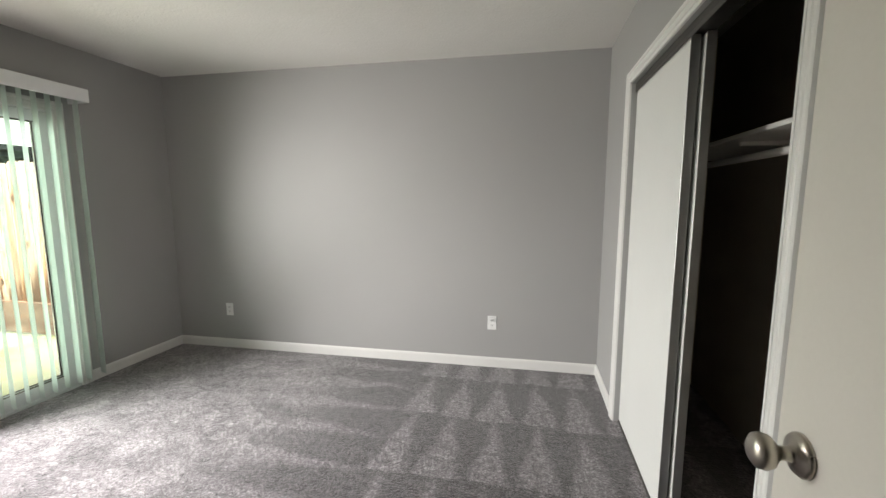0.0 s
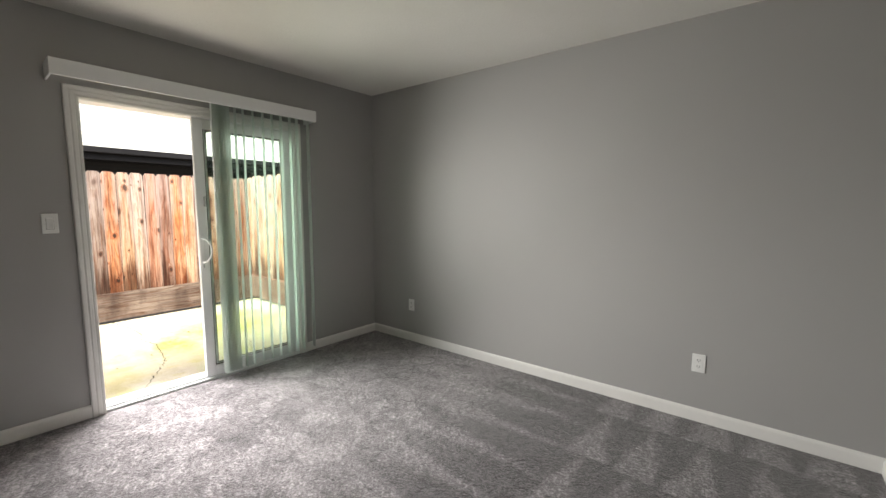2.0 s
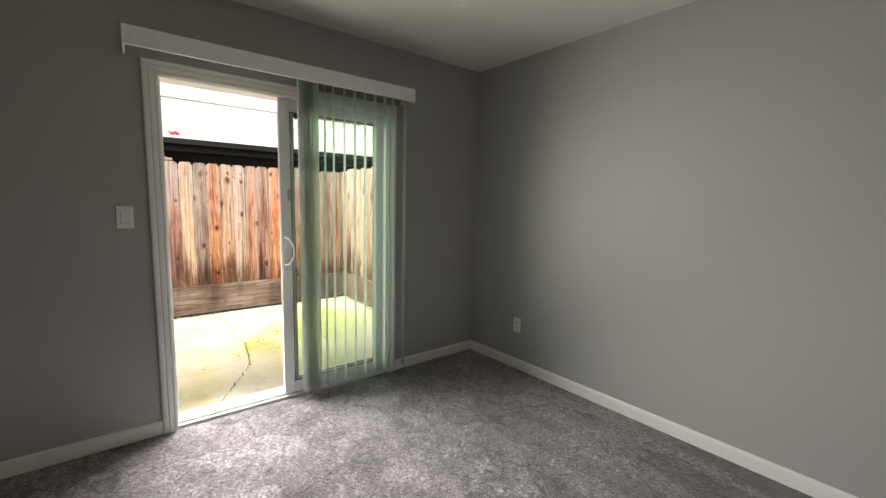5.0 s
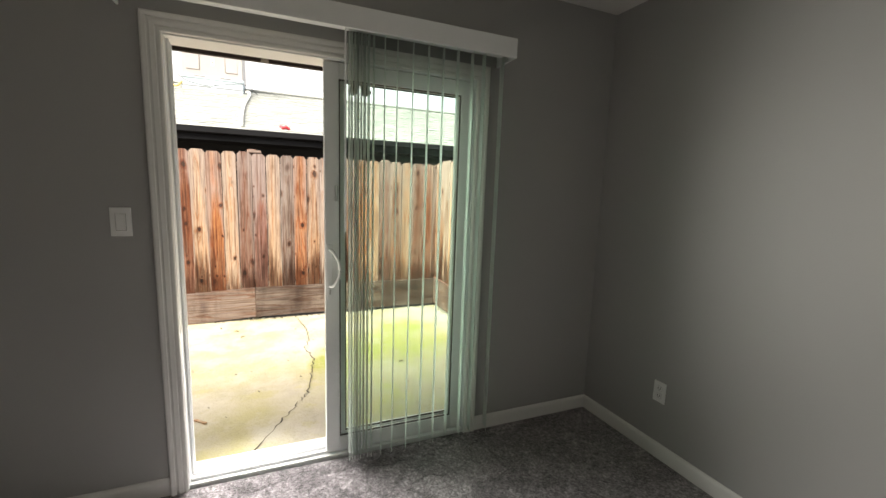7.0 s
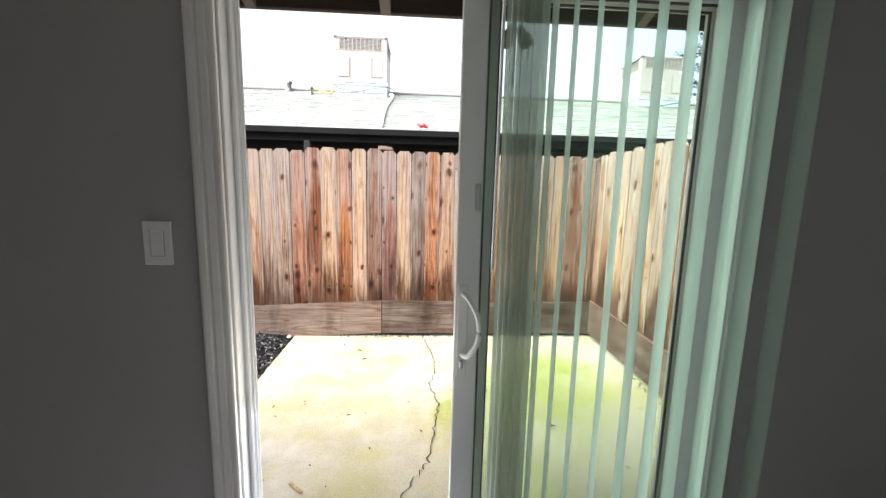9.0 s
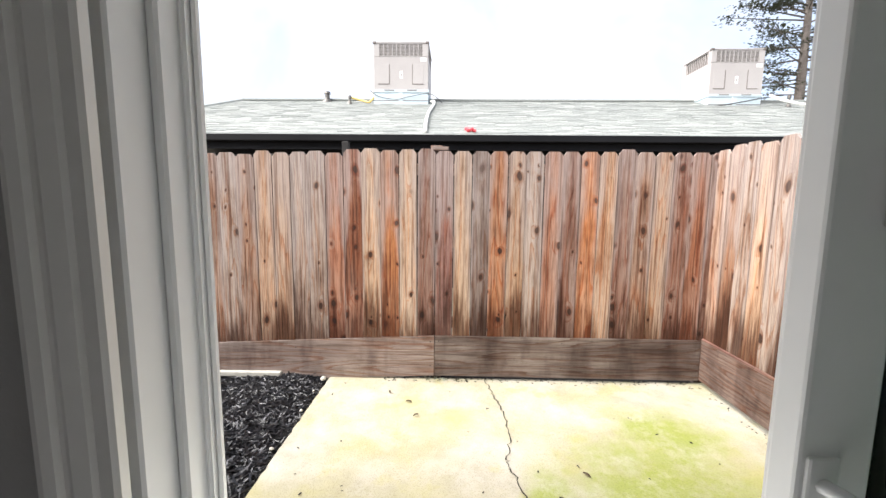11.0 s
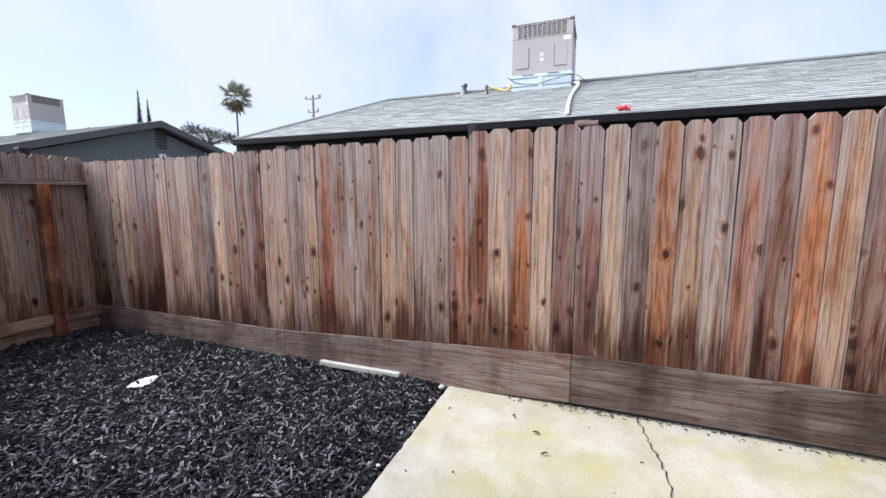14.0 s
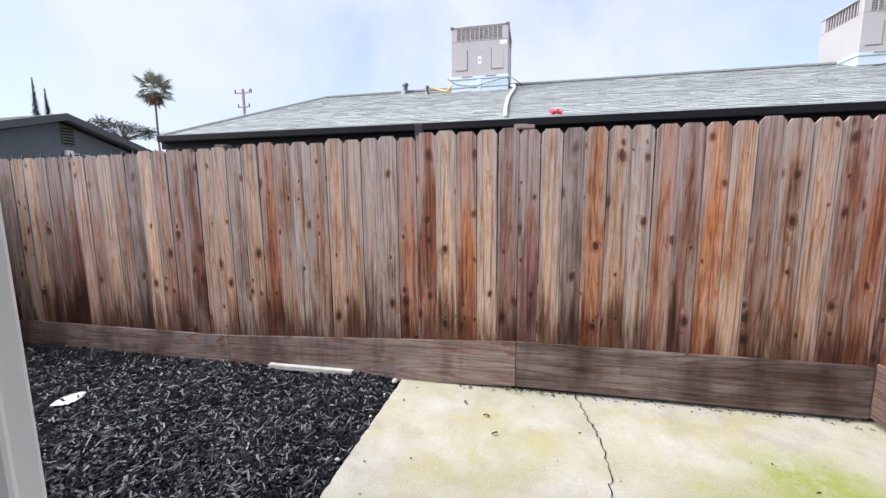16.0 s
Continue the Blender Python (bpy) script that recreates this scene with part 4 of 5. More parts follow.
def kick_board(y0, y1, tone):
    """A kick board whose top edge follows the fence's line."""
    bm = bmesh.new()
    n = 8
    rows = []
    for i in range(n + 1):
        yy = y0 + (y1 - y0) * i / n
        zt, zb = lerp_points(yy, KICK_TOP) - 0.006, lerp_points(yy, KICK_TOP) - 0.332
        # local frame: z along the board
        rows.append([bm.verts.new(p) for p in ((0.0, zb, yy), (0.0, zt - 0.004, yy), (-0.004, zt, yy), (-0.038, zt, yy), (-0.038, zb, yy))])
    for a, b in zip(rows, rows[1:]):
        for k in range(5):
            bm.faces.new((a[k], a[(k + 1) % 5], b[(k + 1) % 5], b[k]))
    bm.faces.new(rows[0])
    bm.faces.new(rows[-1][::-1])
    bmesh.ops.recalc_face_normals(bm, faces=bm.faces)
    me = finish("kick_board", bm, M["kick"])
    me.flip_normals()
    ob = part("kick_board", me, None, west_fence, at=Matrix.Translation((FX, 0, 0)) @ Matrix(((1, 0, 0, 0), (0, 0, 1, 0), (0, 1, 0, 0), (0, 0, 0, 1))))
    ob.color = (*TONES[tone], 1)


kick_board(1.307, NFY - 0.003, "W")
kick_board(-1.02, 1.302, "N")
kick_board(-2.52, -1.026, "N")
kick_board(-3.56, -2.526, "N")
nail_me = finish("nail_head", rod(bmesh.new(), (-0.004, 0, 0), (0.0025, 0, 0), 0.0055, 0.004, 8), M["iron"])
for yy, zz in ((1.272, 0.255), (1.272, 0.06), (1.338, 0.262), (1.338, 0.07), (-0.985, 0.13), (-0.985, -0.02), (-1.06, 0.12), (2.3, 0.262), (2.3, 0.06), (0.2, 0.19)):
    part("nail_head", nail_me, None, west_fence, at=pose(FX, yy, zz))
for z in (0.36, 1.0, 1.55):
    board("rail", (FX - 0.065, -3.55, z), (FX - 0.024, 3.5, z + 0.085), "B", west_fence)
for yy, top in ((-3.4, 1.68), (-1.02, 1.72), (1.31, 1.775), (3.42, 1.72)):
    board("post", (FX - 0.16, yy - 0.045, -0.3), (FX - 0.068, yy + 0.045, top), "D", west_fence, long_axis="z")
board("post_cap", (FX - 0.15, 1.27, 1.735), (FX - 0.03, 1.40, 1.762), "D", west_fence)
part("metal_post", boxes([((FX - 0.11, 0.585, -0.3), (FX - 0.06, 0.635, 1.80))], 0.003), M["iron"], west_fence, "grey square steel post")

north_fence = thing("wooden_fence", None, None, "weathered cedar fence beside the patio slab", "fence", at=pose(0, 0, 0))
x = FX - 0.012
for tone in "PBGTGBTGTTBGTGTBGTG":
    w = 0.135
    foot = 0.318
    set_picket(north_fence, pose(x + w / 2, NFY + 0.012 + rng.uniform(-0.002, 0.002), foot, 0, rng.uniform(-0.3, 0.3), -90), 1.745 - foot + rng.uniform(-0.01, 0.01) + (0.01 if x < -6.0 else 0), w, tone)
    x += w + rng.uniform(0.002, 0.005)
board("kick_board", (FX, NFY, -0.012), (XO - 0.01, NFY + 0.038, 0.312), "D", north_fence, long_axis="x")
board("cap_strip", (FX, NFY - 0.002, 0.306), (XO - 0.01, NFY + 0.04, 0.322), "M", north_fence, long_axis="x")
for z in (0.36, 1.5):
    board("rail", (FX - 0.06, NFY + 0.032, z), (XO - 0.02, NFY + 0.07, z + 0.085), "B", north_fence, long_axis="x")
for xx in (-6.2, -4.9, -3.75):
    board("post", (xx - 0.045, NFY + 0.072, -0.3), (xx + 0.045, NFY + 0.16, 1.7), "D", north_fence, long_axis="z")

south_fence = thing("wooden_fence", None, None, "brown fence seen from its rail side, posts and rails showing", "fence", at=pose(0, 0, 0))
x = FX - 0.02
for tone in "PTOTLTPTTTOLPTTTOPT":
    w = 0.136
    set_picket(south_fence, pose(x + w / 2, SFY - 0.03, 0.09, 0, rng.uniform(-0.3, 0.3), 90), 1.71 - 0.09 + rng.uniform(-0.008, 0.008), w, tone)
    x += w + rng.uniform(0.001, 0.003)
board("rail", (FX + 0.0, SFY - 0.026, 1.43), (XO - 0.01, SFY + 0.05, 1.468), "G", south_fence, long_axis="x")
board("rail", (FX + 0.0, SFY - 0.026, 0.075), (XO - 0.01, SFY + 0.04, 0.172), "L", south_fence, long_axis="x")
board("kick_board", (FX + 0.0, SFY - 0.024, -0.12), (XO - 0.01, SFY + 0.0, 0.074), "T", south_fence, long_axis="x")
for xx in (-5.79, -3.75):
    board("post", (xx - 0.045, SFY - 0.022, -0.3), (xx + 0.045, SFY + 0.068, 1.429), "O", south_fence, long_axis="z")
board("top_strip", (FX + 0.0, SFY - 0.022, 1.4692), (XO - 0.01, SFY + 0.035, 1.477), "M", south_fence, long_axis="x")

for xx, top in ((-5.765, 1.772), (-5.535, 1.785)):
    part("rear_post", boxes([((xx - 0.035, SFY - 0.17, -0.3), (xx + 0.035, SFY - 0.1, top - 0.03)), ((xx - 0.045, SFY - 0.18, top - 0.03), (xx + 0.045, SFY - 0.09, top))], 0.004), M["iron"], south_fence, "dark steel post with a flat cap")

# iron fence with spear heads just behind the long wooden fence
iron = thing("iron_fence", None, None, "black iron fence with spear tips behind the boards", "fence", at=pose(FX - 0.22, 0, -0.07))
part("rail", boxes([((-0.012, -3.5, 1.5), (0.012, 0.1, 1.53)), ((-0.012, -3.5, 0.1), (0.012, 0.1, 0.13))]), M["iron"], iron)
spear = bmesh.new()
box(spear, (-0.008, -0.008, -0.25), (0.008, 0.008, 1.735))
rod(spear, (0, 0, 1.735), (0, 0, 1.755), 0.02, 0.012, 6)
rod(spear, (0, 0, 1.755), (0, 0, 1.80), 0.013, 0.001, 6)
spear_me = finish("spear_bar", spear, M["iron"])
yy = -3.45
while yy < 0.0:
    part("spear_bar", spear_me, None, iron, at=pose(0, yy, 0.0))
    yy += 0.118


# ---- things on the yard floor ----
def scrap_mesh():
    bm = bmesh.new()
    n = 9
    rows = [[bm.verts.new((0.02 * (i - 4), 0.013 * (j - 4) + 0.006 * noise.noise((i, j, 1)), 0.007 * noise.noise((i * 0.6, j * 0.6, 5)) + 0.012)) for j in range(n)] for i in range(n)]
    for i in range(n - 1):
        for j in range(n - 1):
            if (i - 4) ** 2 / 18 + (j - 4) ** 2 / 14 < 1 + 0.28 * noise.noise((i * 0.9, j * 0.9, 9)):
                bm.faces.new((rows[i][j], rows[i + 1][j], rows[i + 1][j + 1], rows[i][j + 1]))
    bmesh.ops.delete(bm, geom=[v for v in bm.verts if not v.link_faces], context="VERTS")
    bmesh.ops.solidify(bm, geom=bm.faces[:], thickness=0.003)
    return bm


thing("paper_scrap", scrap_mesh(), M["paper"], "crumpled white scrap lying on the mulch", "litter", at=pose(-5.385, -1.645, -0.042, 3, -4, 25) @ Matrix.Diagonal((1.35, 1.6, 1.0, 1)), smooth=True)
strip = thing("wood_strip", box(bmesh.new(), (-0.02, -0.36, -0.02), (0.02, 0.36, 0.018), 0.004), M["pebble"], "pale weathered wood strip against the fence foot", "wood strip", at=pose(-6.118, -0.27, -0.022, 0.4, 0, 0))
stick = thing("wood_offcut", box(bmesh.new(), (-0.05, -0.009, 0.0), (0.05, 0.009, 0.008), 0.002), M["scrap_wood"], "small orange wood offcut on the concrete", "wood offcut", at=pose(-4.126, 1.084, PAD_Z + 0.005, 0, 0, 48))


def pebble_mesh(r, seed):
    bm = bmesh.new()
    bmesh.ops.create_icosphere(bm, subdivisions=2, radius=r)
    for v in bm.verts:
        k = 1 + 0.3 * noise.noise(v.co * (1.3 / r) + Vector((seed, 0, 0)))
        v.co = Vector((v.co.x * k, v.co.y * k * 0.8, v.co.z * k * 0.62))
    return bm


for k, (px, py, pr) in enumerate(((-6.10, 0.43, 0.026), (-5.62, 0.44, 0.012), (-5.2, 0.43, 0.013), (-4.75, 0.44, 0.015), (-5.9, 0.425, 0.011))):
    thing("pebble", pebble_mesh(pr, k * 3), M["pebble"], "small pale stone at the slab's edge", "stone", group="stones along the slab", at=pose(px, py, -0.05 + pr * 0.3, 0, 0, 40 * k), smooth=True)


def litter_mesh():
    """Fine leaf and bark crumbs on the slab, thickest along the fence foot."""
    r = np.random.default_rng(5)
    verts, faces = [], []
    for k in range(520):
        if k < 380:
            x, yv = -6.15 + abs(r.normal(0, 0.05)) - 0.05, r.uniform(0.9, 3.3)
        elif k < 460:
            x, yv = r.uniform(-6.1, -3.8), NFY - abs(r.normal(0, 0.03))
        else:
            x, yv = r.uniform(-6.1, -3.8), r.uniform(0.55, 3.3)
        s = r.uniform(0.004, 0.012)
        a = r.uniform(0, 6.28)
        z = PAD_Z + 0.006
        b0 = len(verts)
        for u, w, h in ((-1, -0.4, 0), (1, -0.3, 0.2), (1.1, 0.3, 0), (-0.9, 0.4, 0.3), (0, 0, 0.9)):
            verts.append((x + s * (u * math.cos(a) - w * math.sin(a)), yv + s * (u * math.sin(a) + w * math.cos(a)), z + s * h * 0.5))
        for f in ((0, 1, 4), (1, 2, 4), (2, 3, 4), (3, 0, 4)):
            faces.append(tuple(b0 + i for i in f))
    me = bpy.data.meshes.new("leaf_litter")
    me.from_pydata(verts, [], faces)
    me.materials.append(M["soil"])
    return me


tagged(new("leaf_litter", litter_mesh()), "dark leaf crumbs along the fence foot", "litter", kind="stuff")


def leaf_mesh(seed):
    """A small curled dry leaf."""
    r = random.Random(seed)
    bm = bmesh.new()
    rows = []
    for i in range(6):
        u = i / 5
        w = 0.009 * math.sin(math.pi * min(max(u, 0.06), 0.94)) * r.uniform(0.8, 1.2)
        rows.append([bm.verts.new((0.022 * (u - 0.5) * 2, w * k, 0.003 + 0.006 * k * k + 0.004 * math.sin(u * 3))) for k in (-1, 0, 1)])
    for a, b in zip(rows, rows[1:]):
        for k in range(2):
            bm.faces.new((a[k], b[k], b[k + 1], a[k + 1]))
    bmesh.ops.solidify(bm, geom=bm.faces[:], thickness=0.0008)
    return bm


for k, (px, py, rz) in enumerate(((-5.904, 0.99, 20), (-5.771, 1.145, 80), (-5.593, 1.212, 130), (-5.05, 2.15, 40), (-4.6, 2.5, 100))):
    thing("fallen_leaf", leaf_mesh(k), M["palm_dry"], "small curled brown leaf on the concrete slab", "leaf", group="leaves on the slab", at=pose(px, py, PAD_Z + 0.004, 0, 0, rz), smooth=True)


def weed_mesh(seed):
    r = random.Random(seed)
    bm = bmesh.new()
    for k in range(26):
        a, s = r.uniform(0, 6.28), r.uniform(0.012, 0.03)
        c, d = Vector((r.uniform(-0.05, 0.05), r.uniform(-0.09, 0.09), 0)), Vector((math.cos(a), math.sin(a), r.uniform(0.2, 0.9))).normalized()
        side = d.cross(Vector((0, 0, 1))).normalized() * s * 0.3
        bm.faces.new([bm.verts.new(c), bm.verts.new(c + d * s * 0.6 + side), bm.verts.new(c + d * s), bm.verts.new(c + d * s * 0.6 - side)])
    return bm


thing("weed", weed_mesh(2), M["palm_green"], "small dark weed under the fence", "plant", kind="stuff", at=pose(-6.13, 1.31, PAD_Z + 0.004))

# ---- eaves of the house ----
def slab_between(pts, thick):
    bm = bmesh.new()
    top = [bm.verts.new(p) for p in pts]
    low = [bm.verts.new((p[0], p[1], p[2] - thick)) for p in pts]
    n = len(pts)
    bm.faces.new(top)
    bm.faces.new(low[::-1])
    for k in range(n):
        bm.faces.new((top[k], low[k], low[(k + 1) % n], top[(k + 1) % n]))
    bmesh.ops.recalc_face_normals(bm, faces=bm.faces)
    return bm


eave = thing("eaves", None, None, "dark brown open eaves with painted rafters", "roof", kind="structure", at=pose(0, 0, 0))
part("deck", slab_between([(-4.18, -4.6, 2.235), (-4.18, 4.4, 2.235), (XO, 4.4, 2.46), (XO, -4.6, 2.46)], 0.03), M["soffit"], eave)
part("fascia", boxes([((-4.21, -4.6, 2.118), (-4.182, 4.4, 2.26))], 0.004), M["soffit"], eave)
rafter_me = finish("rafter", slab_between([(-4.181, -0.021, 2.203), (-4.181, 0.021, 2.203), (XO, 0.021, 2.428), (XO, -0.021, 2.428)], 0.092), M["rafter"])
for k in range(15):
    part("rafter", rafter_me, None, eave, at=pose(0, -4.02 + 0.5525 * k, 0))
flood = thing("flood_light", None, None, "dark twin flood lamp hung under the eaves", "outdoor lamp", at=pose(-4.12, 2.045, 2.21))
part("stem", rod(bmesh.new(), (0, 0, 0), (0, 0, -0.16), 0.008), M["black"], flood)
for dy in (-0.035, 0.035):
    part("lamp_head", rod(bmesh.new(), (0.0, dy * 0.5, -0.15), (0.03, dy * 1.3, -0.22), 0.016, 0.03, 14), M["black"], flood)
part("pull_chain", rod(bmesh.new(), (0, 0.0, -0.15), (0, 0.0, -0.36), 0.0025), M["black"], flood)
part("chain_bead", rod(bmesh.new(), (0, 0, -0.375), (0, 0, -0.35), 0.008, 0.005), M["black"], flood)
thing("roof_house", boxes([((XO, -4.6, 2.66), (6.0, 4.4, 2.8))]), M["soffit"], "roof of the house overhead", "roof", "structure")


# ---- neighbouring houses ----
EX, EZ, RX, RZ = -9.35, 2.34, -13.2, 3.77


def shingle_field(y0, y1, slope_x0, slope_x1, z0, z1, cut, seed):
    """Courses of overlapping tabs on one slope; cut(x) gives the slope's ends along y."""
    r = np.random.default_rng(seed)
    verts, faces = [], []
    length = math.hypot(slope_x1 - slope_x0, z1 - z0)
    dx, dz = (slope_x1 - slope_x0) / length, (z1 - z0) / length
    nx_, nz_ = -dz, dx
    if nz_ < 0:
        nx_, nz_ = -nx_, -nz_
    courses = int(length / 0.125)
    for c in range(courses):
        s0 = c * 0.125
        lo, hi = cut(slope_x0 + dx * s0)
        yv = lo - r.uniform(0, 0.3)
        while yv < hi:
            w = r.uniform(0.16, 0.36)
            a, b = max(yv, lo), min(yv + w - 0.004, hi)
            yv += w
            if b - a < 0.03:
                continue
            t, e = r.uniform(0.01, 0.018), r.uniform(-0.01, 0.01)
            sa, sb = s0 - 0.02 + e, s0 + 0.145
            b0 = len(verts)
            for s, h in ((sa, 0.0), (sa, t), (sb, 0.003), (sb, 0.0)):
                for yy_ in (a, b):
                    verts.append((slope_x0 + dx * s + nx_ * (h + 0.004), yy_, z0 + dz * s + nz_ * (h + 0.004)))
            faces += [(b0, b0 + 1, b0 + 3, b0 + 2), (b0 + 2, b0 + 3, b0 + 5, b0 + 4), (b0, b0 + 2, b0 + 4, b0 + 6), (b0 + 1, b0 + 7, b0 + 5, b0 + 3)]
    me = bpy.data.meshes.new("shingles")
    me.from_pydata(verts, [], faces)
    me.materials.append(M["shingle"])
    return me


NY0, NY1, NYR = -4.88, 30.0, -3.75
house = thing("neighbour_house", None, None, "low dark house with grey shingle roof behind the fence", "house", at=pose(0, 0, 0))
BX = 2 * RX - EX
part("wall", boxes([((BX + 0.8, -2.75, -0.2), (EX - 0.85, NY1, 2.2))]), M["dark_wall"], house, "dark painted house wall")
part("roof_deck", slab_between([(EX, NY0, EZ), (EX, NY1, EZ), (RX, NY1, RZ), (RX, NYR, RZ)], 0.05), M["shingle"], house)
part("roof_deck", slab_between([(BX, NY1, EZ), (BX, NY0, EZ), (RX, NYR, RZ), (RX, NY1, RZ)], 0.05), M["shingle"], house)
part("roof_deck", slab_between([(EX, NY0, EZ), (RX, NYR, RZ), (BX, NY0, EZ)], 0.05), M["shingle"], house)


def hip_cut(xv):
    f = (xv - EX) / (RX - EX)
    return NY0 + (NYR - NY0) * f, NY1 - 12


shingles = part("shingles", shingle_field(NY0, NY1, EX, RX, EZ, RZ, hip_cut, 3), None, house, "grey-green weathered shingles", kind="stuff")
part("ridge_cap", boxes([((RX - 0.12, NYR, RZ - 0.02), (RX + 0.12, NY1, RZ + 0.03))], 0.01), M["shingle"], house)
part("hip_cap", rod(bmesh.new(), (EX, NY0, EZ + 0.005), (RX, NYR, RZ + 0.005), 0.05, sides=8), M["shingle"], house)
part("gutter", boxes([((EX, NY0, EZ - 0.10), (EX + 0.11, NY1, EZ + 0.005))], 0.012, 2), M["black_trim"], house, "black eaves gutter")
part("fascia", boxes([((EX - 0.04, NY0, EZ - 0.21), (EX - 0.002, NY1, EZ - 0.03)), ((BX, NY0 - 0.03, EZ - 0.21), (EX, NY0, EZ - 0.01))], 0.003), M["black_trim"], house)
part("soffit", boxes([((BX, NY0 + 0.01, EZ - 0.19), (EX - 0.05, NY1, EZ - 0.16))]), M["black_trim"], house)
part("post", boxes([((EX - 0.75, -3.82, -0.2), (EX - 0.63, -3.70, EZ - 0.19))], 0.005), M["black_trim"], house)

for nm, px, py, pz, r, h in (("roof_vent_pipe", -13.0, -1.62, 3.68, 0.055, 0.20), ("roof_vent_pipe", -12.6, -0.98, 3.53, 0.03, 0.16), ("roof_vent_pipe", -12.4, 8.75, 3.45, 0.03, 0.22)):
    ob = thing(nm, None, None, "short grey vent pipe on the shingle roof", "vent pipe", group="roof vents", at=pose(px, py, pz))
    part("flashing", lathe([(r * 2.6, -0.03), (r * 2.2, 0.02), (r * 1.15, 0.09)], 16), M["track"], ob)
    part("pipe", rod(bmesh.new(), (0, 0, 0.0), (0, 0, h), r, sides=14), M["track"], ob)
    part("cap", rod(bmesh.new(), (0, 0, h), (0, 0, h + 0.05), r * 1.45, r * 1.2, 14), M["track"], ob)


# ---- rooftop units ----
def rooftop_unit(m, label):
    """Packaged air conditioner on a sheet-metal curb; front towards +x, origin at the curb's front foot."""
    u = thing("rooftop_air_conditioner", None, None, label, "air conditioner", group="rooftop units", at=m)
    w, d, z0, z1 = 1.31, 1.25, 0.5, 1.54
    curb = part("curb", boxes([((-d, 0.0, -0.28), (0, w, z0 - 0.09)), ((-d - 0.02, -0.02, z0 - 0.09), (0.02, w + 0.02, z0 - 0.02)), ((-0.004, w / 2 - 0.05, 0.05), (0.012, w / 2 + 0.05, z0 - 0.02))], 0.008), M["galvanised"], u, "bluish galvanised curb")
    part("seam", boxes([((0.0, 0.0, 0.22), (0.006, w, 0.235)), ((0.02, 0.25, z0 - 0.05), (0.026, 0.5, z0 - 0.028)), ((0.02, 0.8, z0 - 0.05), (0.026, 1.05, z0 - 0.028))]), M["ac_groove"], curb)
    part("flashing", boxes([((-0.25, -0.09, -0.035), (0.1, w + 0.05, -0.02))], 0.004), M["track"], u, at=pose(0, 0, 0, 0, 20, 0))
    part("cabinet", boxes([((-d, 0, z0 - 0.02), (0, w, z1 - 0.30)), ((-d, 0, z1 - 0.30), (-d + 0.14, 0.14, z1)), ((-0.14, 0, z1 - 0.30), (0, 0.14, z1)), ((-0.14, w - 0.14, z1 - 0.30), (0, w, z1)), ((-d, w - 0.14, z1 - 0.30), (-d + 0.14, w, z1))], 0.008), M["ac_paint"], u)
    part("top_cover", boxes([((-d - 0.015, -0.015, z1), (0.015, w + 0.015, z1 + 0.035))], 0.012, 2), M["ac_paint"], u)
    for yy_ in (-0.02, w - 0.07):
        part("corner_cap", boxes([((-0.07, yy_, z1 - 0.01), (0.02, yy_ + 0.09, z1 + 0.045))], 0.012), M["ac_groove"], u)
    part("coil", boxes([((-d + 0.03, 0.05, z1 - 0.30), (-0.03, w - 0.05, z1 - 0.001))]), M["ac_groove"], u, "dark condenser coil behind the grille")
    grille = part("grille_frame", boxes([((-0.012, 0.14, z1 - 0.30), (0.004, w - 0.14, z1 - 0.28)), ((-0.012, 0.14, z1 - 0.02), (0.004, w - 0.14, z1))], 0.002), M["ac_paint"], u)
    bar = finish("grille_bar", boxes([((-0.01, -0.009, z1 - 0.28), (0.003, 0.009, z1 - 0.02))]), M["ac_paint"])
    for k in range(1, 10):
        part("grille_bar", bar, None, grille, at=pose(0, 0.14 + (w - 0.28) * k / 10, 0))
    lou = finish("louvre", boxes([((-0.014, 0.14, -0.006), (-0.002, w - 0.14, 0.006))]), M["ac_paint"])
    for k in range(8):
        part("louvre", lou, None, grille, at=pose(0, 0, z1 - 0.26 + 0.031 * k))
    sbar = finish("side_bar", boxes([((-0.009, -0.003, z1 - 0.29), (0.009, 0.008, z1 - 0.01))]), M["ac_paint"])
    for k in range(12):
        for yy_ in (0.02, w - 0.03):
            part("side_bar", sbar, None, grille, at=pose(-0.2 - 0.085 * k, yy_, 0))
    for yy_ in (0.1, 0.93):
        part("access_panel", boxes([((0.0, yy_, 0.62), (0.006, yy_ + 0.27, 1.06))], 0.003, 2), M["ac_paint"], u)
        part("panel_groove", boxes([((0.0, yy_ - 0.006 if yy_ > 0.5 else yy_ + 0.27, 0.61), (0.009, yy_ + 0.008 if yy_ > 0.5 else yy_ + 0.284, 1.06)), ((0.0, yy_, 0.604), (0.009, yy_ + 0.27, 0.619))], 0.001), M["ac_groove"], u)
    part("label_plate", boxes([((0.0, 0.63, 0.74), (0.005, 0.70, 0.91))]), M["plate"], u)
    part("label_plate", boxes([((0.0, 1.12, 1.13), (0.005, 1.27, 1.21))]), M["plate"], u)
    part("label_bars", boxes([((0.005, 0.65, 0.86), (0.0062, 0.685, 0.88)), ((0.005, 0.645, 0.80), (0.0062, 0.685, 0.84))]), M["ac_groove"], u)
    return u


unit = rooftop_unit(pose(-12.6, -0.42, 3.42) @ Matrix.Scale(0.95, 4), "beige rooftop air conditioner on a bluish metal curb")
copy_thing(unit, pose(-12.6, 7.12, 3.37) @ Matrix.Scale(0.94, 4))
copy_thing(unit, pose(-12.45, -19.35, 3.70) @ Matrix.Scale(0.9, 4))

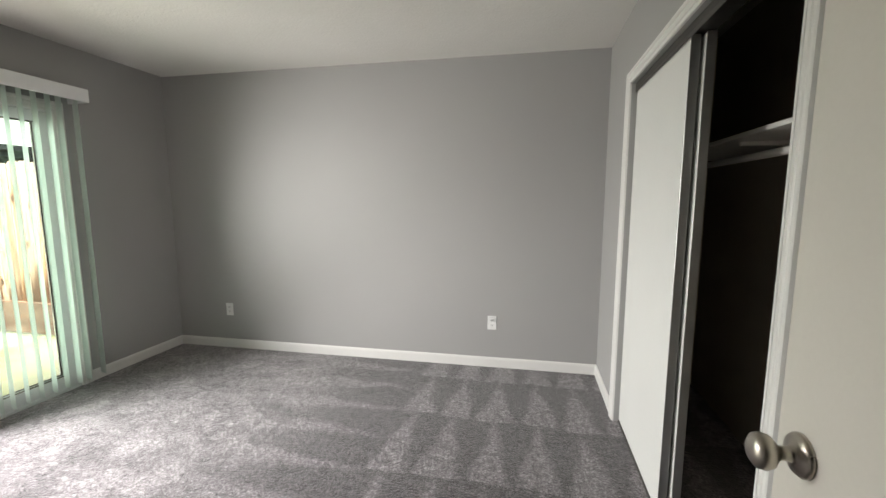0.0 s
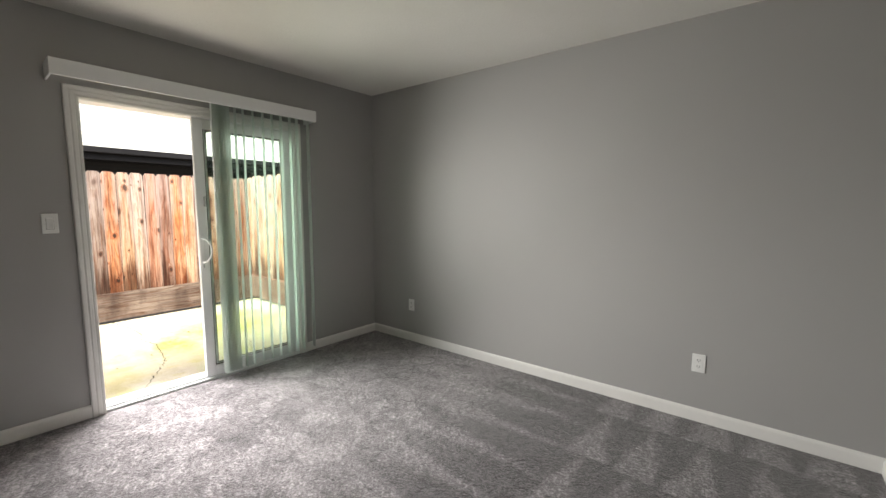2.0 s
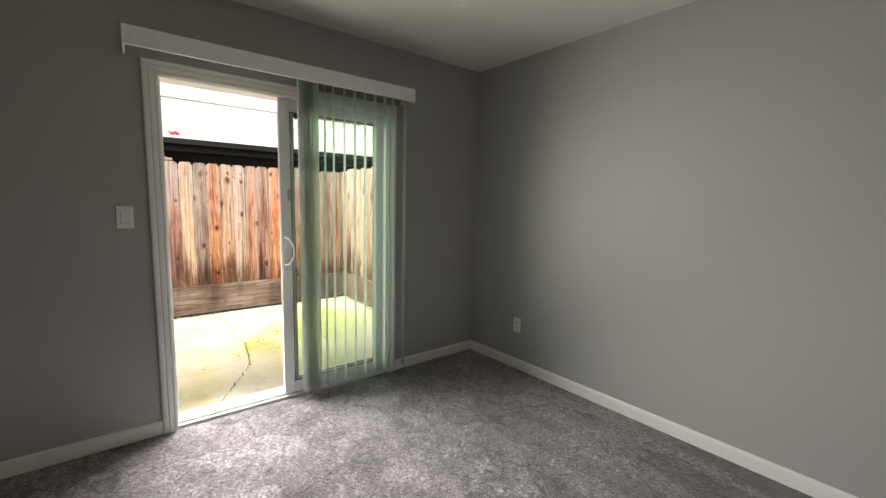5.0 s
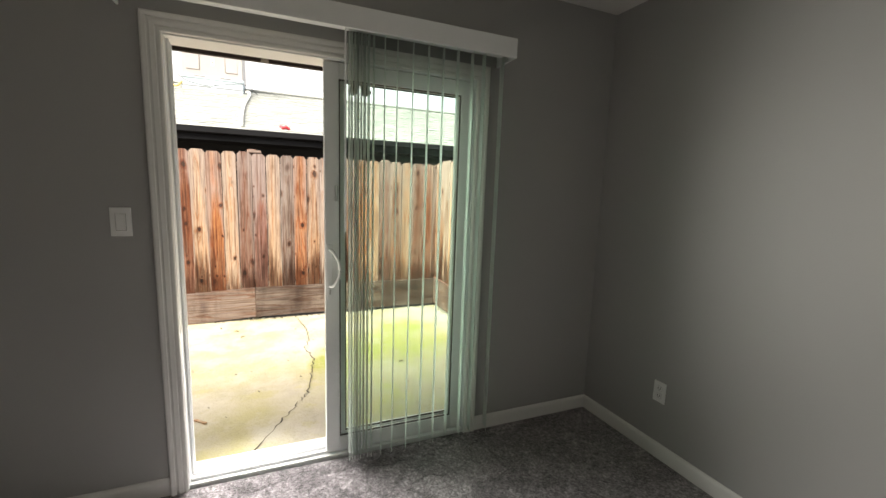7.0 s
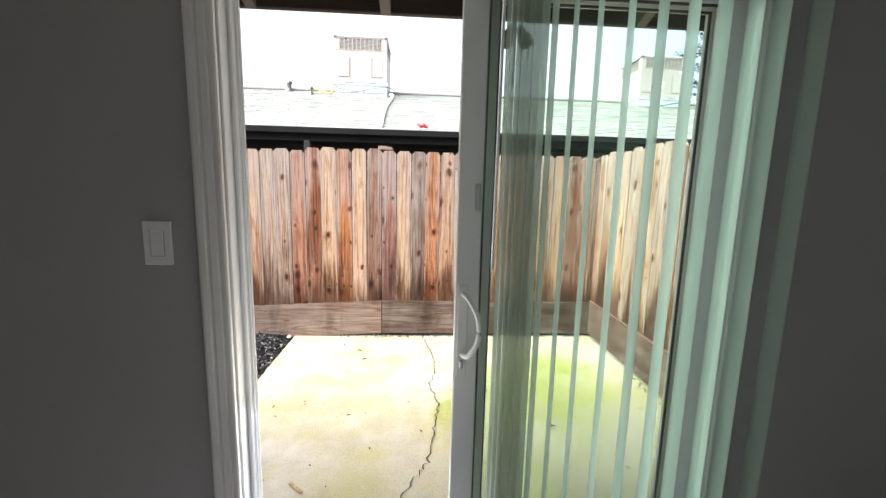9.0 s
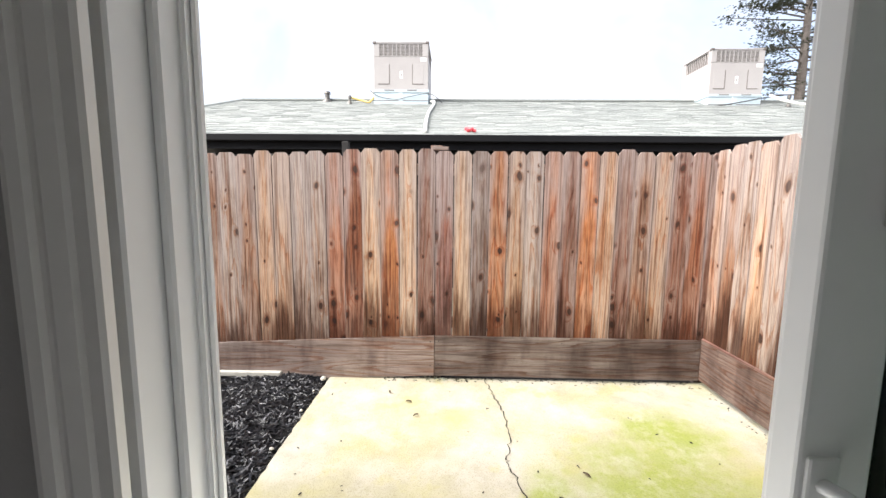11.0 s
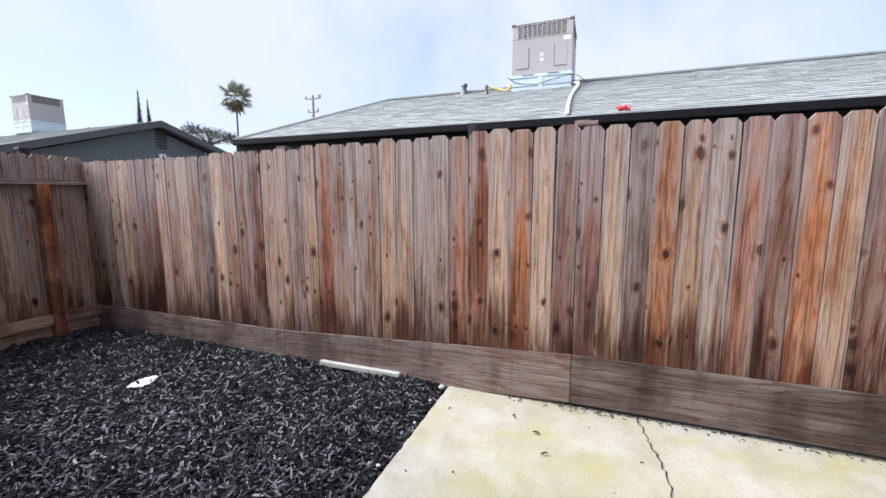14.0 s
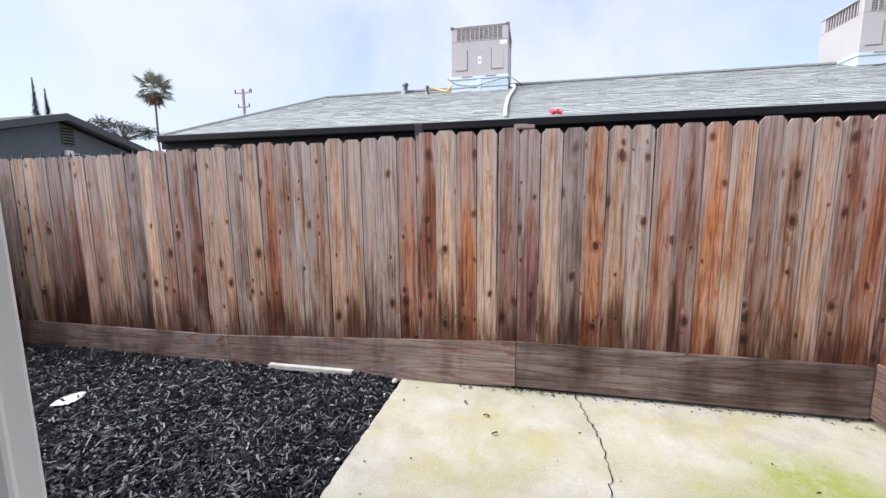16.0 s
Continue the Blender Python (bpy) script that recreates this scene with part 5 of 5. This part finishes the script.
# lines and pipes on the roof
slope = (RZ - EZ) / (EX - RX)


def roof_z(xv):
    return EZ + (EX - xv) * slope + 0.03


thing("condensate_pipe", tube([(-12.6, 0.9, 3.62), (-12.45, 0.97, roof_z(-12.45) + 0.06), (-12.2, 0.97, roof_z(-12.2) + 0.02), (-11.2, 0.93, roof_z(-11.2) + 0.02), (-10.2, 0.95, roof_z(-10.2) + 0.02), (-9.45, 0.99, roof_z(-9.45) + 0.02)], 0.03), M["white_pvc"], "white drain pipe running down the shingle roof", "pipe", smooth=True)
thing("condensate_pipe", tube([(-12.5, 8.4, 3.75), (-12.2, 8.8, roof_z(-12.2) + 0.08), (-11.9, 9.8, roof_z(-11.9) + 0.03), (-11.5, 12.0, roof_z(-11.5) + 0.03)], 0.03), M["white_pvc"], "white drain pipe running across the shingle roof", "pipe", smooth=True)
thing("gas_line", tube([(-12.62, -0.42, 3.72), (-12.58, -0.52, 3.6), (-12.65, -0.7, roof_z(-12.65) + 0.05), (-12.62, -0.95, roof_z(-12.62) + 0.12)], 0.022), M["yellow"], "yellow flexible gas line by the roof unit", "pipe", smooth=True)
thing("cable", tube([(-12.57, -0.5, 3.85), (-12.57, -0.3, 3.72), (-12.57, 0.1, 3.66), (-12.57, 0.4, 3.72), (-12.5, 0.88, 3.76), (-12.45, 1.15, roof_z(-12.45) + 0.03)], 0.007), M["black"], "thin dark cable across the curb", "cable", smooth=True)
thing("cable", tube([(-12.57, 7.0, 3.5), (-12.5, 7.6, 3.57), (-12.5, 8.3, 3.7), (-12.5, 8.7, 3.75)], 0.012), M["black"], "thin dark cable across the curb", "cable", smooth=True)
red = bmesh.new()
for k in range(7):
    bmesh.ops.create_icosphere(red, subdivisions=1, radius=0.032, matrix=pose(0.02 * math.sin(k * 2.1), 0.022 * k - 0.066, 0.02 + 0.015 * math.cos(k * 1.7), k * 30, k * 50, 0))
thing("red_toy", red, M["red"], "small bright red plastic object at the roof edge", "toy", at=pose(-9.55, 1.69, roof_z(-9.55)), smooth=True)

# second house, gable towards the yard
G, GX, GR, GZ, GT = -12.0, -8.4, -12.94, 2.33, 3.745
GB = 2 * GR - GX
gable = thing("gable_house", None, None, "blue-grey house with a low gable behind the fence", "house", at=pose(0, 0, 0))
bm = bmesh.new()
prof = [(GX - 0.5, -0.2), (GX - 0.5, GZ - 0.1), (GR, GT - 0.22), (GB + 0.5, GZ - 0.1), (GB + 0.5, -0.2)]
fr_, bk_ = [bm.verts.new((x_, G - 0.4, z_)) for x_, z_ in prof], [bm.verts.new((x_, G - 22, z_)) for x_, z_ in prof]
bm.faces.new(fr_)
bm.faces.new(bk_[::-1])
for k in range(5):
    bm.faces.new((fr_[k], bk_[k], bk_[(k + 1) % 5], fr_[(k + 1) % 5]))
bmesh.ops.recalc_face_normals(bm, faces=bm.faces)
part("wall", bm, M["blue_wall"], gable, "blue-grey stucco gable wall")
part("roof_deck", slab_between([(GX, G, GZ), (GX, G - 22, GZ), (GR, G - 22, GT), (GR, G, GT)], 0.05), M["shingle"], gable)
part("roof_deck", slab_between([(GB, G, GZ), (GB, G - 22, GZ), (GR, G - 22, GT), (GR, G, GT)], 0.05), M["shingle"], gable)
part("shingles", shingle_field(G - 22, G, GX, GR, GZ, GT, lambda xv: (G - 14, G + 0.03), 8), None, gable, "pale grey shingles", kind="stuff")
for sx in (GX, GB):
    part("rake_board", slab_between([(sx, G + 0.03, GZ + 0.02), (GR, G + 0.03, GT + 0.02), (GR, G - 0.01, GT + 0.02), (sx, G - 0.01, GZ + 0.02)], 0.2), M["grey_trim"], gable, "dark grey rake board")
part("gutter", boxes([((GX, G - 22, GZ - 0.12), (GX + 0.11, G, GZ))], 0.01), M["black_trim"], gable)
vent = part("gable_vent", boxes([((GR - 0.4, G - 0.405, 2.88), (GR - 0.06, G - 0.37, 3.46))], 0.004), M["track"], gable)
for k in range(6):
    part("vent_slat", boxes([((GR - 0.38, G - 0.37, 2.91 + 0.087 * k), (GR - 0.08, G - 0.345, 2.945 + 0.087 * k))]), M["black_trim"], vent)
wl_ = thing("wall_light", None, None, "small security light with conduit on the gable wall", "outdoor lamp", at=pose(-13.2, G - 0.39, 2.62))
part("housing", box(bmesh.new(), (-0.02, 0, -0.06), (0.2, 0.12, 0.1), 0.02), M["plate"], wl_)
part("conduit", tube([(-0.02, 0.03, 0.02), (-0.4, 0.03, 0.0), (-0.55, 0.03, -0.05), (-0.58, 0.03, -0.5)], 0.018), M["galvanised"], wl_, smooth=True)

# ---- trees and poles far off ----
def palm(at_):
    p = thing("palm_tree", None, None, "tall fan palm with a bushy crown", "palm tree", at=at_)
    part("trunk", tube([(0, 0, 0), (0.15, 0.1, 4), (0.1, 0.0, 8), (0, 0, 13.0)], 0.115, 10), M["bark"], p, smooth=True)
    r = random.Random(8)
    bm_ = bmesh.new()
    for k in range(84):
        el, az = r.uniform(-0.6, 1.5), r.uniform(0, 6.283)
        d_ = Vector((math.cos(az) * math.cos(el), math.sin(az) * math.cos(el), math.sin(el)))
        reach = r.uniform(1.3, 2.35)
        root = Vector((0, 0, 13.1))
        hub = root + d_ * reach * 0.62
        side_ = d_.cross(Vector((0, 0, 1))).normalized()
        up_ = side_.cross(d_)
        q0, q1 = bm_.verts.new(root), bm_.verts.new(hub)
        bm_.faces.new((q0, q1, bm_.verts.new(hub + side_ * 0.04)))
        for j in range(13):
            a_ = (j - 6) / 6 * 1.25
            tip = hub + (d_ * math.cos(a_) + side_ * math.sin(a_)) * reach * r.uniform(0.42, 0.58) - Vector((0, 0, 0.12 + 0.2 * abs(a_)))
            mid_ = (hub + tip) / 2 + up_ * 0.05
            wv = (d_ * -math.sin(a_) + side_ * math.cos(a_)) * 0.055
            bm_.faces.new([bm_.verts.new(hub), bm_.verts.new(mid_ + wv), bm_.verts.new(tip), bm_.verts.new(mid_ - wv)])
    part("crown", bm_, M["palm_green"], p)
    sk = bmesh.new()
    for k in range(90):
        az, l_ = r.uniform(0, 6.283), r.uniform(0.8, 1.7)
        a_ = Vector((0.28 * math.cos(az), 0.28 * math.sin(az), 13.0 - r.uniform(0, 0.8)))
        b_ = a_ + Vector((math.cos(az) * l_ * 0.55, math.sin(az) * l_ * 0.55, -l_ * 0.8))
        s_ = Vector((-math.sin(az), math.cos(az), 0)) * 0.14
        sk.faces.new([sk.verts.new(a_), sk.verts.new((a_ + b_) / 2 + s_), sk.verts.new(b_), sk.verts.new((a_ + b_) / 2 - s_)])
    part("dry_skirt", sk, M["palm_dry"], p, "dry brown hanging fronds")
    return p


palm(pose(-45, -43.2, 0.9))


def foliage(bm_, c, spread, count, size, r, flat_=0.35):
    """Short needle sprays scattered in a loose pad."""
    for k in range(count):
        p_ = c + Vector((r.gauss(0, spread), r.gauss(0, spread), r.gauss(0, spread * flat_)))
        a_, e_ = r.uniform(0, 6.283), r.uniform(-0.5, 0.6)
        d_ = Vector((math.cos(a_) * math.cos(e_), math.sin(a_) * math.cos(e_), math.sin(e_))) * size * r.uniform(0.6, 1.4)
        s_ = Vector((-d_.y, d_.x, r.uniform(-0.3, 0.3) * size)) * 0.28
        bm_.faces.new([bm_.verts.new(p_), bm_.verts.new(p_ + d_ * 0.5 + s_), bm_.verts.new(p_ + d_), bm_.verts.new(p_ + d_ * 0.5 - s_)])


def conifer(at_, height, seed, low, span, label):
    """A straight trunk with uneven limbs and sparse needle pads."""
    p = thing("conifer_tree", None, None, label, "tree", at=at_)
    r = random.Random(seed)
    part("trunk", rod(bmesh.new(), (0, 0, 0), (0, 0, height), 0.42, 0.08, 12), M["bark"], p, smooth=True)
    wood, leaf_ = bmesh.new(), bmesh.new()
    z = low
    while z < height:
        az, l_ = r.uniform(0, 6.283), span * r.uniform(0.45, 1.0) * (1.05 - 0.6 * (z - low) / (height - low))
        a_ = Vector((0, 0, z))
        b_ = a_ + Vector((math.cos(az) * l_, math.sin(az) * l_, l_ * r.uniform(-0.05, 0.3)))
        rod(wood, a_, b_, 0.055, 0.015, 5)
        for k in range(5):
            c = a_.lerp(b_, r.uniform(0.35, 1.05)) + Vector((r.gauss(0, 0.3), r.gauss(0, 0.3), r.gauss(0, 0.15)))
            foliage(leaf_, c, 0.32, 46, 0.2, r)
        z += r.uniform(0.1, 0.26)
    part("branchwork", wood, M["bark"], p, kind="stuff")
    part("needles", leaf_, M["needles"], p, kind="stuff")
    return p


conifer(pose(-30, 23.2, -0.2), 19.0, 31, 8.2, 5.2, "tall sparse pine with bare lower trunk")


def cypress(at_, h, seed):
    p = thing("cypress_tree", None, None, "slim dark column cypress", "tree", group="column cypresses", at=at_)
    r = random.Random(seed)
    part("trunk", rod(bmesh.new(), (0, 0, 0), (0, 0, h * 0.9), 0.2, 0.03, 8), M["bark"], p)
    lf = bmesh.new()
    for k in range(200):
        z = h * (0.1 + 0.9 * k / 200)
        w = 0.95 * (1 - k / 200) ** 0.85 + 0.01
        foliage(lf, Vector((r.gauss(0, w * 0.22), r.gauss(0, w * 0.22), z)), w * 0.34, 40, 0.07 + 0.4 * w, r, 1.0)
    part("crown", lf, M["needles"], p, kind="stuff")


cypress(pose(-45, -62.2, 0), 16.8, 3)
cypress(pose(-45, -60.3, 0), 15.3, 4)


def broad_tree(at_, h, spread, seed, label, tilt=0.0):
    p = thing("broad_tree", None, None, label, "tree", at=at_)
    r = random.Random(seed)
    part("trunk", rod(bmesh.new(), (0, 0, 0), (0, 0, h), 0.35, 0.12, 8), M["bark"], p)
    wood, lf = bmesh.new(), bmesh.new()
    for k in range(34):
        a_, d_ = r.uniform(0, 6.283), spread * math.sqrt(r.random())
        c = Vector((math.cos(a_) * d_ * 0.6, math.sin(a_) * d_, h + r.uniform(-0.3, 0.5) * spread * 0.35 + tilt * math.sin(a_) * d_))
        rod(wood, (0, 0, h * 0.85), c, 0.06, 0.015, 5)
        foliage(lf, c, 0.55, 70, 0.32, r, 0.4)
    part("branchwork", wood, M["bark"], p, kind="stuff")
    part("crown", lf, M["needles"], p, kind="stuff")


broad_tree(pose(-45, -48.5, 0), 9.7, 3.8, 12, "flat-topped tree beyond the gable roof", -0.25)
broad_tree(pose(-52, -82, 0), 12.6, 2.4, 14, "small round tree far beyond the roofs")

def utility_pole(at_):
    pole = thing("utility_pole", None, None, "wooden utility pole with crossarms and insulators", "utility pole", group="utility poles", at=at_)
    part("shaft", rod(bmesh.new(), (0, 0, 0), (0, 0, 13.3), 0.2, 0.15, 10), M["pole_wood"], pole)
    part("crossarm", boxes([((-0.08, -1.1, 12.85), (0.08, 1.1, 12.99))], 0.01), M["pole_wood"], pole)
    part("crossarm", boxes([((-0.08, -0.75, 11.3), (0.08, 0.75, 11.42))], 0.01), M["pole_wood"], pole)
    for yy_, zz in ((-1.0, 12.99), (0.9, 12.99), (1.08, 12.99), (-0.7, 11.42), (0.7, 11.42)):
        part("insulator", rod(bmesh.new(), (0, yy_, zz), (0, yy_, zz + 0.32), 0.1, 0.05, 8), M["track"], pole)
    return pole


utility_pole(pose(-45, -31.05, 0))
utility_pole(pose(-62, -104.0, 0, 0, 0, 35))
